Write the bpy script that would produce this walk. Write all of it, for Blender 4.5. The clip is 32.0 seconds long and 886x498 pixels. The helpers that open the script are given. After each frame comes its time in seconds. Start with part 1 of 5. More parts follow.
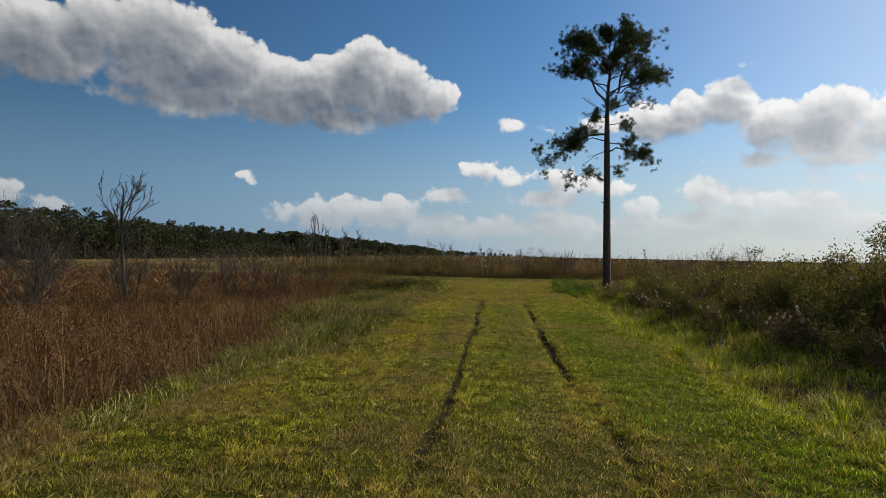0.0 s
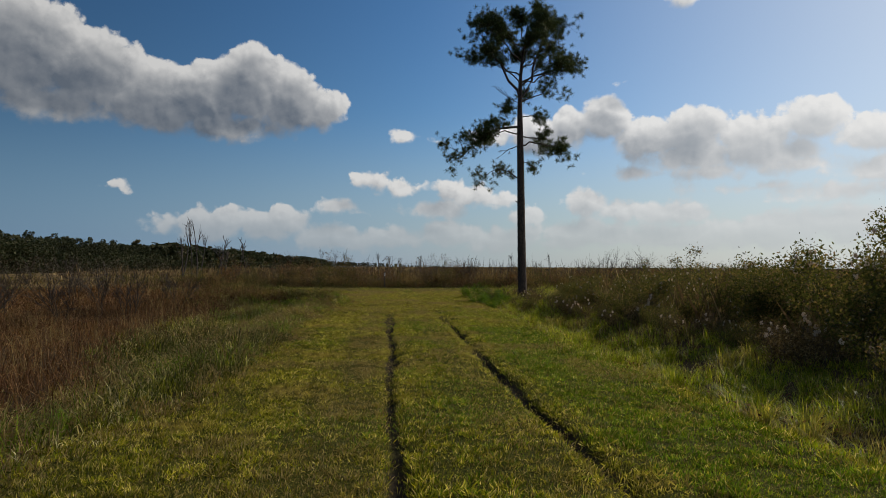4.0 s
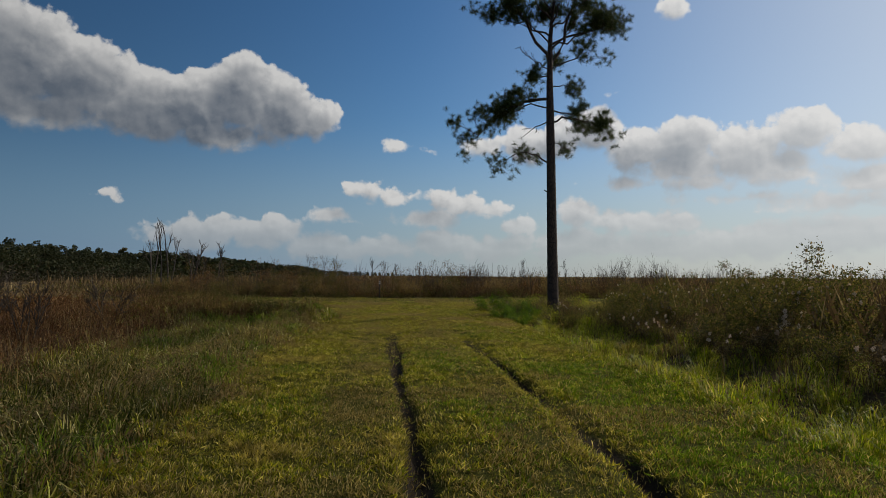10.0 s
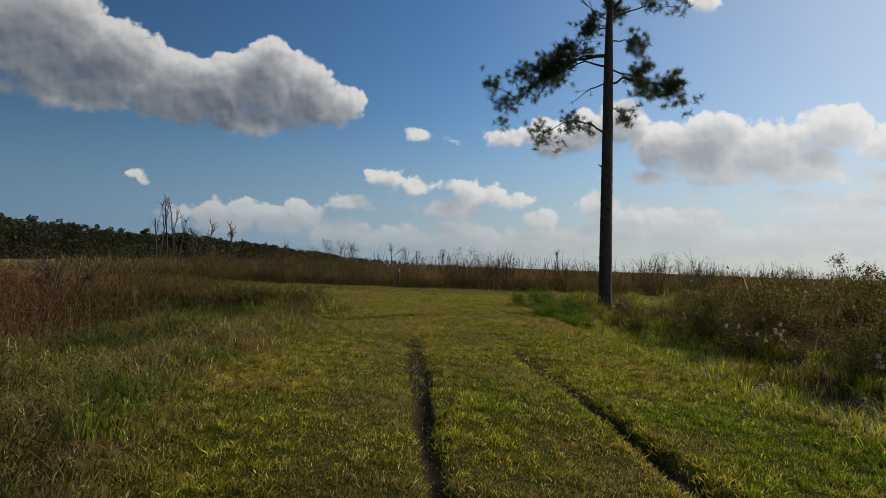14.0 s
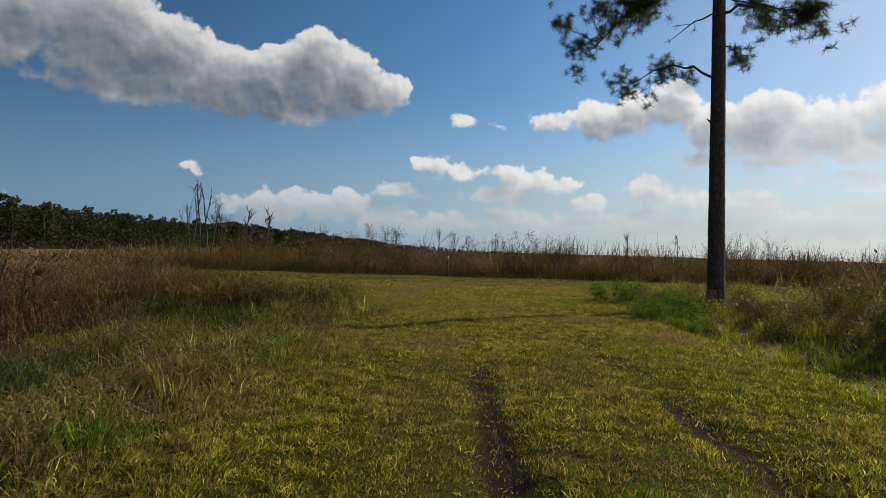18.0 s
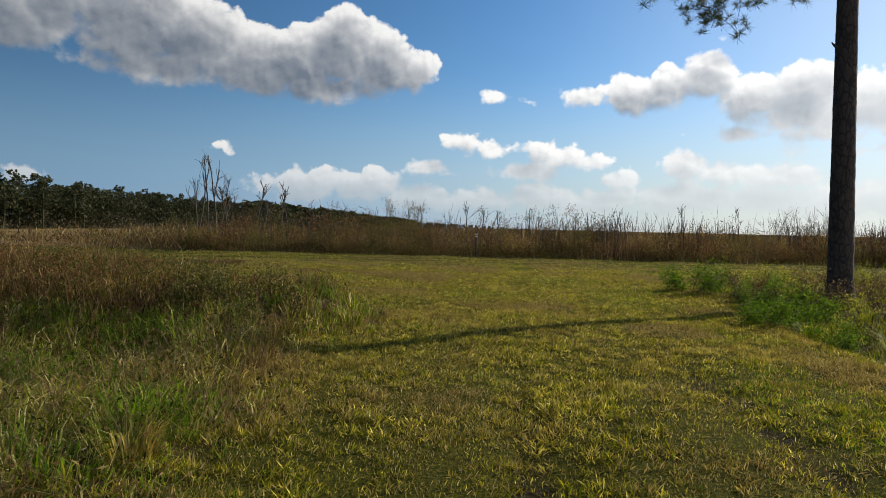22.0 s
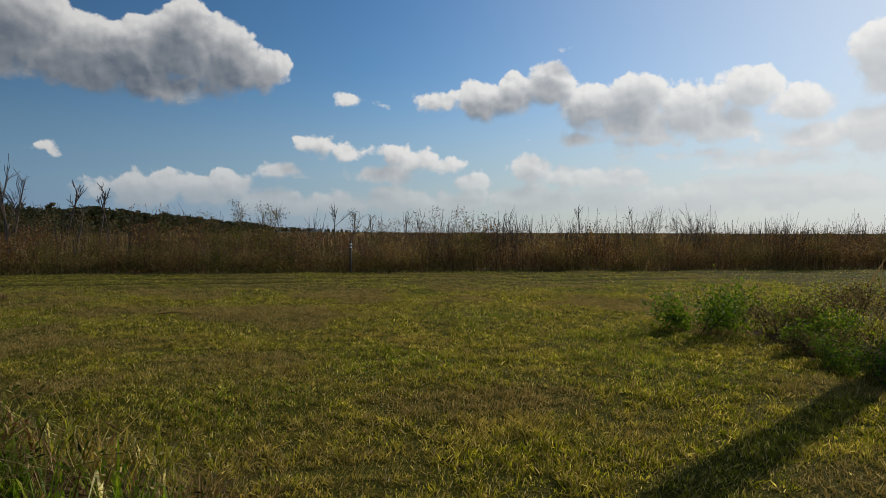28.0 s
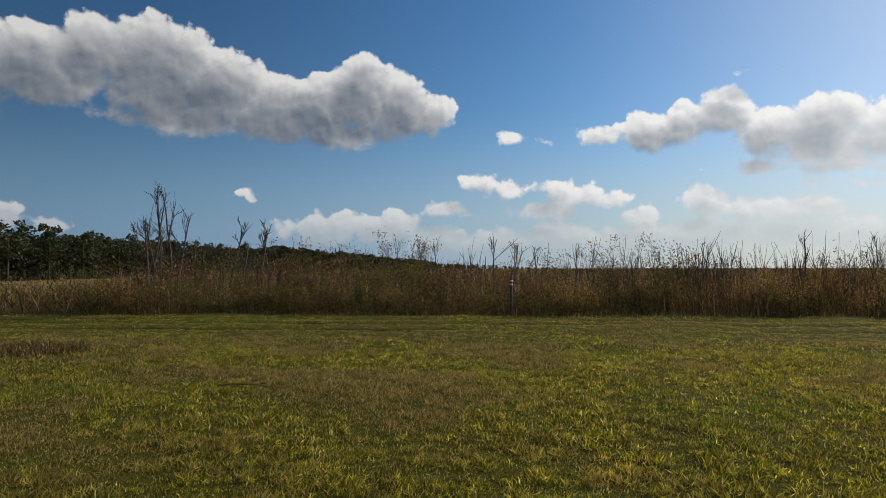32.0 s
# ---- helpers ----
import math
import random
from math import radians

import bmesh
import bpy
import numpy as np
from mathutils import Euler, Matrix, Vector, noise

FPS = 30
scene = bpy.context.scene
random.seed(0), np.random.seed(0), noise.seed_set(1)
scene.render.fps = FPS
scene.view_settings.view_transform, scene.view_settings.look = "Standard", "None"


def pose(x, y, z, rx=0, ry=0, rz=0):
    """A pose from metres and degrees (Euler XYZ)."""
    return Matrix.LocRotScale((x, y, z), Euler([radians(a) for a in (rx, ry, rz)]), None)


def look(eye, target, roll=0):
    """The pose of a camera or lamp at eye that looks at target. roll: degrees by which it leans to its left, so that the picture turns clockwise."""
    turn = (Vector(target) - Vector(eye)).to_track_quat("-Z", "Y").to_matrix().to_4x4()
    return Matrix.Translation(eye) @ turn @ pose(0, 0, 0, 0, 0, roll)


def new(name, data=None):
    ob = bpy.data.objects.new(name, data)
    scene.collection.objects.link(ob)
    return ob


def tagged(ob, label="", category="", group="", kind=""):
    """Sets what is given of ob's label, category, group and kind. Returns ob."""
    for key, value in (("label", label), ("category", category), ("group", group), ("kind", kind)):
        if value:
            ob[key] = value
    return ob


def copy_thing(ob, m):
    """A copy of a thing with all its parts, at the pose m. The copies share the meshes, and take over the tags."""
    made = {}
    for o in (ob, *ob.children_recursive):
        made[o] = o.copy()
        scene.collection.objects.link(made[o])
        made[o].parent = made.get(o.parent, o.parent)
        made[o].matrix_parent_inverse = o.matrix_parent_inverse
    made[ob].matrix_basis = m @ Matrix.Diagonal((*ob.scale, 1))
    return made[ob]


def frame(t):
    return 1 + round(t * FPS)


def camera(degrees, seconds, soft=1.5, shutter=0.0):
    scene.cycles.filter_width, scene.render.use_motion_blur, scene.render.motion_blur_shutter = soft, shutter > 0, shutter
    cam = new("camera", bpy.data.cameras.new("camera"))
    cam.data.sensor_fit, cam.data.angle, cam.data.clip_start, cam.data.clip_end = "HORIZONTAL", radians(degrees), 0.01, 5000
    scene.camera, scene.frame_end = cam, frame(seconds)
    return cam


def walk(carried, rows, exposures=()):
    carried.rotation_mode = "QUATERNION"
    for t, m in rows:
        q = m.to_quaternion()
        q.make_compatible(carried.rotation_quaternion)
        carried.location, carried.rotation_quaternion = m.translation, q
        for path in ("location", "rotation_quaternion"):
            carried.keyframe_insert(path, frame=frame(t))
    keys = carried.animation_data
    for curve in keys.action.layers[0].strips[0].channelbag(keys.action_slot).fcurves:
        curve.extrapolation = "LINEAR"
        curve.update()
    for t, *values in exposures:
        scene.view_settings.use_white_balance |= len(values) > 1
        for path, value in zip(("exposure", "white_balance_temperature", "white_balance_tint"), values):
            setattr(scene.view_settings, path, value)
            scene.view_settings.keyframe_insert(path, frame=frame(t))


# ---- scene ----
cam = camera(68.5, 32.0, soft=0.75)
PATH = [
    (0, (1.105, -3.592, 2.094), (0.934, -1.599, 2.112), 1.1),
    (0.5, (0.98, -2.926, 2.059), (0.842, -0.931, 2.075), 0.8),
    (1, (0.951, -2.315, 2.021), (0.805, -0.321, 2.046), 0.7),
    (1.5, (0.821, -1.729, 2.001), (0.697, 0.267, 2.039), 0.5),
    (2, (0.759, -1.11, 1.966), (0.656, 0.887, 2.002), 0.6),
    (2.5, (0.607, -0.475, 1.929), (0.534, 1.523, 1.969), 0.8),
    (3, (0.611, 0.218, 1.899), (0.684, 2.216, 1.944), 0.4),
    (3.5, (0.482, 0.819, 1.885), (0.652, 2.811, 1.939), 0.3),
    (5.5, (0.295, 3.288, 1.752), (0.4, 5.284, 1.804), 0.3),
    (6, (0.212, 3.897, 1.763), (0.308, 5.894, 1.811), 0.5),
    (6.5, (0.236, 4.576, 1.737), (0.268, 6.576, 1.774), 0.7),
    (7, (0.197, 5.236, 1.717), (0.246, 7.235, 1.739), 0.4),
    (7.5, (0.228, 5.851, 1.69), (0.271, 7.85, 1.707), 0.4),
    (8, (0.154, 6.478, 1.666), (0.22, 8.477, 1.678), 0.2),
    (8.5, (0.165, 7.061, 1.647), (0.272, 9.058, 1.679), 0.6),
    (9, (0.086, 7.718, 1.657), (0.229, 9.712, 1.721), 0.4),
    (9.5, (0.116, 8.343, 1.654), (0.27, 10.335, 1.726), 0.4),
    (10, (0.116, 8.923, 1.654), (0.3, 10.913, 1.737), 0.4),
    (10.5, (0.161, 9.523, 1.646), (0.397, 11.508, 1.731), 0.3),
    (11, (0.201, 10.135, 1.632), (0.445, 12.118, 1.711), 0.5),
    (11.5, (0.142, 10.731, 1.639), (0.386, 12.715, 1.706), 0.7),
    (12, (0.122, 11.351, 1.638), (0.318, 13.34, 1.706), 1.4),
    (12.5, (0.03, 11.908, 1.638), (0.233, 13.897, 1.696), 1.8),
    (13, (0.05, 12.46, 1.612), (0.222, 14.452, 1.659), 1.8),
    (13.5, (0.025, 13.08, 1.58), (0.172, 15.074, 1.632), 1.8),
    (14, (0.1, 13.71, 1.546), (0.223, 15.706, 1.597), 2.1),
    (14.5, (0.075, 14.348, 1.53), (0.156, 16.346, 1.58), 2.2),
    (15, (0.046, 14.953, 1.532), (0.086, 16.952, 1.577), 2.2),
    (15.5, (0.051, 15.605, 1.53), (0.045, 17.604, 1.57), 2.0),
    (17.5, (0.027, 18.297, 1.517), (0.004, 20.297, 1.518), 1.8),
    (18, (-0.044, 18.924, 1.533), (-0.063, 20.924, 1.538), 1.6),
    (18.5, (-0.06, 19.567, 1.517), (-0.157, 21.565, 1.504), 1.6),
    (19, (-0.124, 20.242, 1.511), (-0.273, 22.236, 1.468), 1.5),
    (19.5, (-0.058, 20.798, 1.525), (-0.108, 22.797, 1.479), 1.8),
    (20, (-0.108, 21.319, 1.541), (-0.119, 23.318, 1.494), 1.9),
    (20.5, (-0.086, 21.904, 1.516), (-0.097, 23.904, 1.469), 1.7),
    (21, (-0.063, 22.56, 1.503), (-0.179, 24.556, 1.455), 1.5),
    (21.5, (-0.034, 23.165, 1.489), (-0.147, 25.161, 1.426), 1.2),
    (22, (0.027, 23.761, 1.505), (-0.082, 25.757, 1.439), 1.3),
    (22.5, (0.034, 24.336, 1.51), (0.042, 26.334, 1.437), 1.1),
    (23, (0.118, 24.932, 1.487), (0.135, 26.93, 1.425), 1.1),
    (23.5, (0.091, 25.534, 1.494), (0.091, 27.533, 1.428), 0.9),
    (24, (0.124, 26.123, 1.506), (0.039, 28.12, 1.434), 0.5),
    (24.5, (0.069, 26.656, 1.529), (-0.07, 28.651, 1.471), 0.3),
    (25, (0.075, 27.218, 1.533), (-0.017, 29.215, 1.483), 0.3),
    (25.5, (0.106, 27.802, 1.543), (0.024, 29.8, 1.499), 0.1),
    (27.5, (-0.699, 29.509, 1.720), (-0.650, 31.506, 1.638), -0.0),
    (28, (-0.719, 30.115, 1.698), (-0.394, 32.088, 1.647), 0.2),
    (28.5, (-0.643, 30.725, 1.653), (-0.254, 32.687, 1.633), 0.2),
    (29, (-0.623, 31.365, 1.618), (-0.294, 33.335, 1.708), -0.4),
    (29.5, (-0.601, 32.026, 1.595), (-0.301, 34.001, 1.687), -0.4),
    (30, (-0.576, 32.645, 1.615), (-0.362, 34.631, 1.708), 0.0),
    (30.5, (-0.613, 33.218, 1.633), (-0.460, 35.211, 1.715), 0.1),
    (31, (-0.573, 33.815, 1.636), (-0.613, 35.813, 1.713), 0.2),
    (31.5, (-0.610, 34.482, 1.615), (-0.707, 36.479, 1.683), 0.1),
    (32, (-0.506, 35.101, 1.621), (-0.679, 37.092, 1.681), -0.1),
]
walk(cam, [(t, look(eye, target, roll)) for t, eye, target, roll in PATH],
     exposures=[(0, 0.13), (1, 0.02), (2, -0.14), (3, -0.19), (6, -0.1), (8, -0.13), (9, -0.33), (11, -0.3), (13, -0.2), (15.5, -0.08), (18, 0.04), (19, 0.38), (20, 0.32), (21, 0.34), (22, 0.38), (24, 0.16), (25, 0.22), (28, -0.08), (29.5, -0.28), (30.2, -0.38), (31, -0.12), (32, 0.08)])

# ---- light ----
SUN_AZ, SUN_EL = radians(54.5), radians(25)
sun_way = Vector((math.sin(SUN_AZ) * math.cos(SUN_EL), math.cos(SUN_AZ) * math.cos(SUN_EL), math.sin(SUN_EL)))
sun = new("sun", bpy.data.lights.new("sun", "SUN"))
sun.data.energy, sun.data.angle, sun.data.color = 3.7, radians(0.6), (1.0, 0.9, 0.74)
sun.matrix_world = look(sun_way * 100, (0, 0, 0))

# clouds as ellipses of azimuth, elevation, half width, half height, in degrees
LONG_CLOUD = [(-53, 15, 9, 4), (-44, 14.5, 8, 3.6), (-37, 15.0, 5, 3.2), (-33, 17.0, 3.2, 2.4), (-29, 15.8, 5, 4.4), (-24, 14.8, 4.5, 3.3), (-19, 13.4, 5, 2.9),
              (-16, 13.6, 4, 3.0), (-11.9, 15.0, 3.2, 3.2), (-11.8, 17.3, 1.9, 1.5), (-8.6, 14.0, 3.0, 3.0), (-5.8, 13.4, 2.2, 1.9), (-14, 11.6, 6.5, 1.5),
              (-26, 12.2, 8, 1.4)]
WIDE_CLOUD = [(8.3, 11.3, 2.4, 1.2), (12.8, 11.2, 2.8, 1.7), (15.5, 11.7, 2, 1.9), (18.6, 12.4, 2.3, 2.2), (22, 10.6, 4, 1.9), (26, 11.3, 3.2, 2.3), (30.5, 10.5, 3.5, 1.7), (25.5, 9.2, 5, 1.5), (31.5, 9.0, 5, 1.5),
              (34.6, 11.3, 2.6, 1.8), (38.5, 10, 3, 1.5), (43.5, 12.5, 2.6, 3.4), (54, 11, 8, 4)]
LOWER_DECK = [(21.5, 8.1, 3, 0.7), (27, 7.9, 4, 0.9), (33, 8.1, 5, 1.1), (39, 7.6, 5, 1.3), (44, 8, 5, 2.2), (30, 6.4, 6, 0.6), (37, 5.9, 6, 0.9)]
SMALL_CLOUDS = [(-1.6, 7.4, 2.3, 1.0), (0.9, 6.8, 1.6, 0.7), (4.8, 7.1, 1.9, 1.1), (7.2, 6.4, 2.0, 1.0), (9.6, 5.7, 2.4, 0.8), (-4.6, 5.1, 1.9, 0.9), (-2.8, 4.6, 1.6, 0.5),
                (4.2, 4.9, 3.2, 1.2), (17, 5.6, 2.3, 1.5), (19.8, 4.8, 2.4, 1.1), (24, 4.7, 3.4, 1.2), (11.5, 4.3, 2.0, 0.8), (1.1, 11.3, 1.0, 0.5), (4.2, 11.0, 1.1, 0.4), (25.2, 21.7, 1.5, 1.1)]
WISPS = [(-22.4, 6.1, 0.7, 0.35), (-21.6, 5.7, 0.6, 0.3), (20.4, 15.6, 1.1, 0.5)]
LOW_CLOUDS = [(-15.5, 3.3, 4.4, 1.6), (-10.4, 3.6, 4.0, 1.5), (-5.5, 2.6, 4, 1.3), (0, 2.4, 5, 1.3), (5, 3.0, 4, 1.4), (-40.0, 4.0, 2.4, 1.4), (-36.0, 3.2, 1.8, 0.9),
              (11, 2.5, 5, 1.3), (17, 2.8, 5, 1.5), (24, 2.6, 6, 1.4), (31, 3.0, 6, 1.6), (38, 3.4, 7, 1.8), (-50, 4, 5, 2), (50, 4, 6, 2)]


def link(tree, node, out, to, into):
    tree.links.new(node.outputs[out], to.inputs[into])


def calc(tree, op, a, b=None, c=None, clamp=False):
    n = tree.nodes.new("ShaderNodeMath")
    n.operation, n.use_clamp = op, clamp
    for i, v in enumerate((a, b, c)):
        if v is None:
            continue
        if isinstance(v, (int, float)):
            n.inputs[i].default_value = v
        else:
            tree.links.new(v, n.inputs[i])
    return n.outputs[0]


def vcalc(tree, op, a, b=None, c=None):
    n = tree.nodes.new("ShaderNodeVectorMath")
    n.operation = op
    for i, v in enumerate((a, b, c)):
        if v is None:
            continue
        if isinstance(v, (tuple, list)):
            n.inputs[i].default_value = v
        else:
            tree.links.new(v, n.inputs[i])
    return n.outputs["Value" if op in ("LENGTH", "DOT_PRODUCT") else "Vector"]


def noise_node(tree, vector, scale, detail=4, rough=0.55):
    n = tree.nodes.new("ShaderNodeTexNoise")
    n.inputs["Scale"].default_value, n.inputs["Detail"].default_value, n.inputs["Roughness"].default_value = scale, detail, rough
    tree.links.new(vector, n.inputs["Vector"])
    return n


def mix_color(tree, fac, a, b, mode="MIX"):
    n = tree.nodes.new("ShaderNodeMix")
    n.data_type, n.blend_type = "RGBA", mode
    for i, v in ((0, fac), (6, a), (7, b)):
        if isinstance(v, (int, float)):
            n.inputs[i].default_value = v
        elif isinstance(v, (tuple, list)):
            n.inputs[i].default_value = (*v, 1)
        else:
            tree.links.new(v, n.inputs[i])
    return n.outputs[2]


def smooth_step(tree, v, lo, hi):
    n = tree.nodes.new("ShaderNodeMapRange")
    n.interpolation_type = "SMOOTHSTEP"
    n.inputs["From Min"].default_value, n.inputs["From Max"].default_value = lo, hi
    tree.links.new(v, n.inputs["Value"])
    return n.outputs["Result"]


def cloud_puffs():
    """A node group: the billows of a cloud's surface, above and below nought."""
    g = bpy.data.node_groups.new("cloud_puffs", "ShaderNodeTree")
    g.interface.new_socket("place", in_out="INPUT", socket_type="NodeSocketVector")
    g.interface.new_socket("billow", in_out="OUTPUT", socket_type="NodeSocketFloat")
    gi, go = g.nodes.new("NodeGroupInput"), g.nodes.new("NodeGroupOutput")
    fine = noise_node(g, gi.outputs[0], 0.9, 7, 0.58)
    warped = vcalc(g, "ADD", gi.outputs[0], vcalc(g, "MULTIPLY", fine.outputs["Color"], (1.1, 1.1, 0)))
    total = calc(g, "MULTIPLY_ADD", fine.outputs["Fac"], 1.0, -0.5)
    for scale, amount in ((0.36, 0.9), (0.8, 0.55), (1.7, 0.28)):
        puff = g.nodes.new("ShaderNodeTexVoronoi")
        puff.feature, puff.inputs["Scale"].default_value = "SMOOTH_F1", scale
        puff.inputs["Smoothness"].default_value = 0.45
        g.links.new(warped, puff.inputs["Vector"])
        total = calc(g, "ADD", total, calc(g, "MULTIPLY_ADD", puff.outputs["Distance"], -amount, amount * 0.5))
    g.links.new(total, go.inputs[0])
    return g


def cloud_field():
    """A node group: how deep inside a cloud a direction of the sky lies, in degrees."""
    g = bpy.data.node_groups.new("cloud_field", "ShaderNodeTree")
    g.interface.new_socket("place", in_out="INPUT", socket_type="NodeSocketVector")
    g.interface.new_socket("depth", in_out="OUTPUT", socket_type="NodeSocketFloat")
    gi, go = g.nodes.new("NodeGroupInput"), g.nodes.new("NodeGroupOutput")
    place = gi.outputs[0]
    billow = noise_node(g, place, 0.30, 4, 0.5)
    warp = vcalc(g, "MULTIPLY", vcalc(g, "SUBTRACT", billow.outputs["Color"], (0.5, 0.5, 0.5)), (2.0, 1.2, 0))
    moved = vcalc(g, "ADD", place, warp)
    nearest = None
    for u, v, ru, rv in LONG_CLOUD + WIDE_CLOUD + LOWER_DECK + SMALL_CLOUDS + WISPS + LOW_CLOUDS:
        d = vcalc(g, "LENGTH", vcalc(g, "MULTIPLY_ADD", moved, (1 / ru, 1 / rv, 0), (-u / ru, -v / rv, 0)))
        thick = min(ru, rv, 3.0)
        d = calc(g, "MULTIPLY_ADD", d, -thick, thick)
        nearest = d if nearest is None else calc(g, "SMOOTH_MAX", nearest, d, 0.3)
    g.links.new(nearest, go.inputs[0])
    return g


world = bpy.data.worlds.new("sky")
scene.world = world
world.use_nodes = True
wt = world.node_tree
back = wt.nodes["Background"]
sky = wt.nodes.new("ShaderNodeTexSky")
sky.sky_type, sky.sun_disc, sky.sun_elevation, sky.sun_rotation = "NISHITA", False, SUN_EL, SUN_AZ
sky.air_density, sky.dust_density, sky.ozone_density = 1.0, 0.3, 4.0
coord = wt.nodes.new("ShaderNodeTexCoord")
split = wt.nodes.new("ShaderNodeSeparateXYZ")
link(wt, coord, "Generated", split, 0)
azimuth = calc(wt, "MULTIPLY", calc(wt, "ARCTAN2", split.outputs[0], split.outputs[1]), 57.2958)
height = calc(wt, "MULTIPLY", calc(wt, "ARCSINE", split.outputs[2]), 57.2958)
join = wt.nodes.new("ShaderNodeCombineXYZ")
wt.links.new(azimuth, join.inputs[0]), wt.links.new(height, join.inputs[1])
spot = join.outputs[0]


def ask(group, place):
    n = wt.nodes.new("ShaderNodeGroup")
    n.node_tree = group
    wt.links.new(place, n.inputs[0])
    return n.outputs[0]


field, puffs = cloud_field(), cloud_puffs()
depth, billow = ask(field, spot), ask(puffs, spot)
edge = calc(wt, "ADD", depth, billow)
# a cloud is dim where there is more of it on the way to the sun
broad = smooth_step(wt, ask(field, vcalc(wt, "ADD", spot, (0.9, 1.8, 0))), -1.2, 1.7)
small = smooth_step(wt, ask(field, vcalc(wt, "ADD", spot, (0.3, 1.0, 0))), -0.5, 1.2)
broad = calc(wt, "MAXIMUM", broad, calc(wt, "MULTIPLY", small, 0.75))
# crisp towards the sun, frayed below
cover_sky = smooth_step(wt, calc(wt, "DIVIDE", edge, calc(wt, "MULTIPLY_ADD", broad, 1.3, 0.6)), -0.06, 0.5)
calm = noise_node(wt, spot, 0.16, 3, 0.5)
lit = calc(wt, "SUBTRACT", billow, ask(puffs, vcalc(wt, "ADD", spot, (0.3, 0.42, 0))))
lit = calc(wt, "MULTIPLY", lit, calc(wt, "MULTIPLY_ADD", broad, -0.34, 0.52))
dim = calc(wt, "SUBTRACT", calc(wt, "MULTIPLY", broad, calc(wt, "MULTIPLY_ADD", calm.outputs["Fac"], 0.35, 0.74)), lit)
dim = calc(wt, "MULTIPLY", dim, calc(wt, "MULTIPLY_ADD", smooth_step(wt, height, 1.5, 10), 0.4, 0.6))
sunny = smooth_step(wt, azimuth, 8, 46)
dim = calc(wt, "MULTIPLY", dim, calc(wt, "MULTIPLY_ADD", sunny, -0.4, 1.0), clamp=True)
cloud_tint = mix_color(wt, dim, (10.8, 10.7, 10.5), mix_color(wt, sunny, (2.0, 2.4, 3.0), (3.9, 4.5, 5.1)))
# towards the horizon the air hides the clouds' contrast
haze = smooth_step(wt, height, 7.5, -0.5)
cloud_tint = mix_color(wt, calc(wt, "MULTIPLY", haze, 0.7), cloud_tint, (5.0, 5.6, 6.1))
clear = wt.nodes.new("ShaderNodeHueSaturation")
clear.inputs["Saturation"].default_value, clear.inputs["Value"].default_value = 1.18, 1.2
wt.links.new(sky.outputs[0], clear.inputs["Color"])
low_air = mix_color(wt, smooth_step(wt, azimuth, -35, 30), (2.9, 5.3, 8.6), (5.1, 5.7, 5.8))
air = mix_color(wt, calc(wt, "MULTIPLY", smooth_step(wt, height, 14, -1), 0.85), clear.outputs[0], low_air)
# whiter and brighter towards the sun
air = mix_color(wt, calc(wt, "MULTIPLY", smooth_step(wt, azimuth, 0, 55), 0.66), air, (6.8, 7.3, 7.6))
glow = calc(wt, "MULTIPLY_ADD", smooth_step(wt, azimuth, -55, 48), 0.7, 0.52)
air = mix_color(wt, 1.0, air, vcalc(wt, "MULTIPLY", glow, (1, 1, 1)), "MULTIPLY")
cloud_glow = calc(wt, "MULTIPLY_ADD", smooth_step(wt, azimuth, -50, 48), 0.36, 0.72)
cloud_tint = mix_color(wt, 1.0, cloud_tint, vcalc(wt, "MULTIPLY", cloud_glow, (1, 1, 1)), "MULTIPLY")
full = mix_color(wt, calc(wt, "MULTIPLY", cover_sky, calc(wt, "MULTIPLY_ADD", haze, -0.48, 0.97)), air, cloud_tint)
wt.links.new(full, back.inputs[0])
back.inputs[1].default_value = 0.078


# ---- materials ----
def material(name):
    m = bpy.data.materials.new(name)
    m.use_nodes = True
    t = m.node_tree
    return m, t, t.nodes["Principled BSDF"], t.nodes["Material Output"]


def ramp(tree, fac, stops):
    n = tree.nodes.new("ShaderNodeValToRGB")
    tree.links.new(fac, n.inputs[0])
    e = n.color_ramp.elements
    while len(e) < len(stops):
        e.new(0.5)
    for el, (p, c) in zip(e, stops):
        el.position, el.color = p, (*c, 1)
    return n.outputs[0]


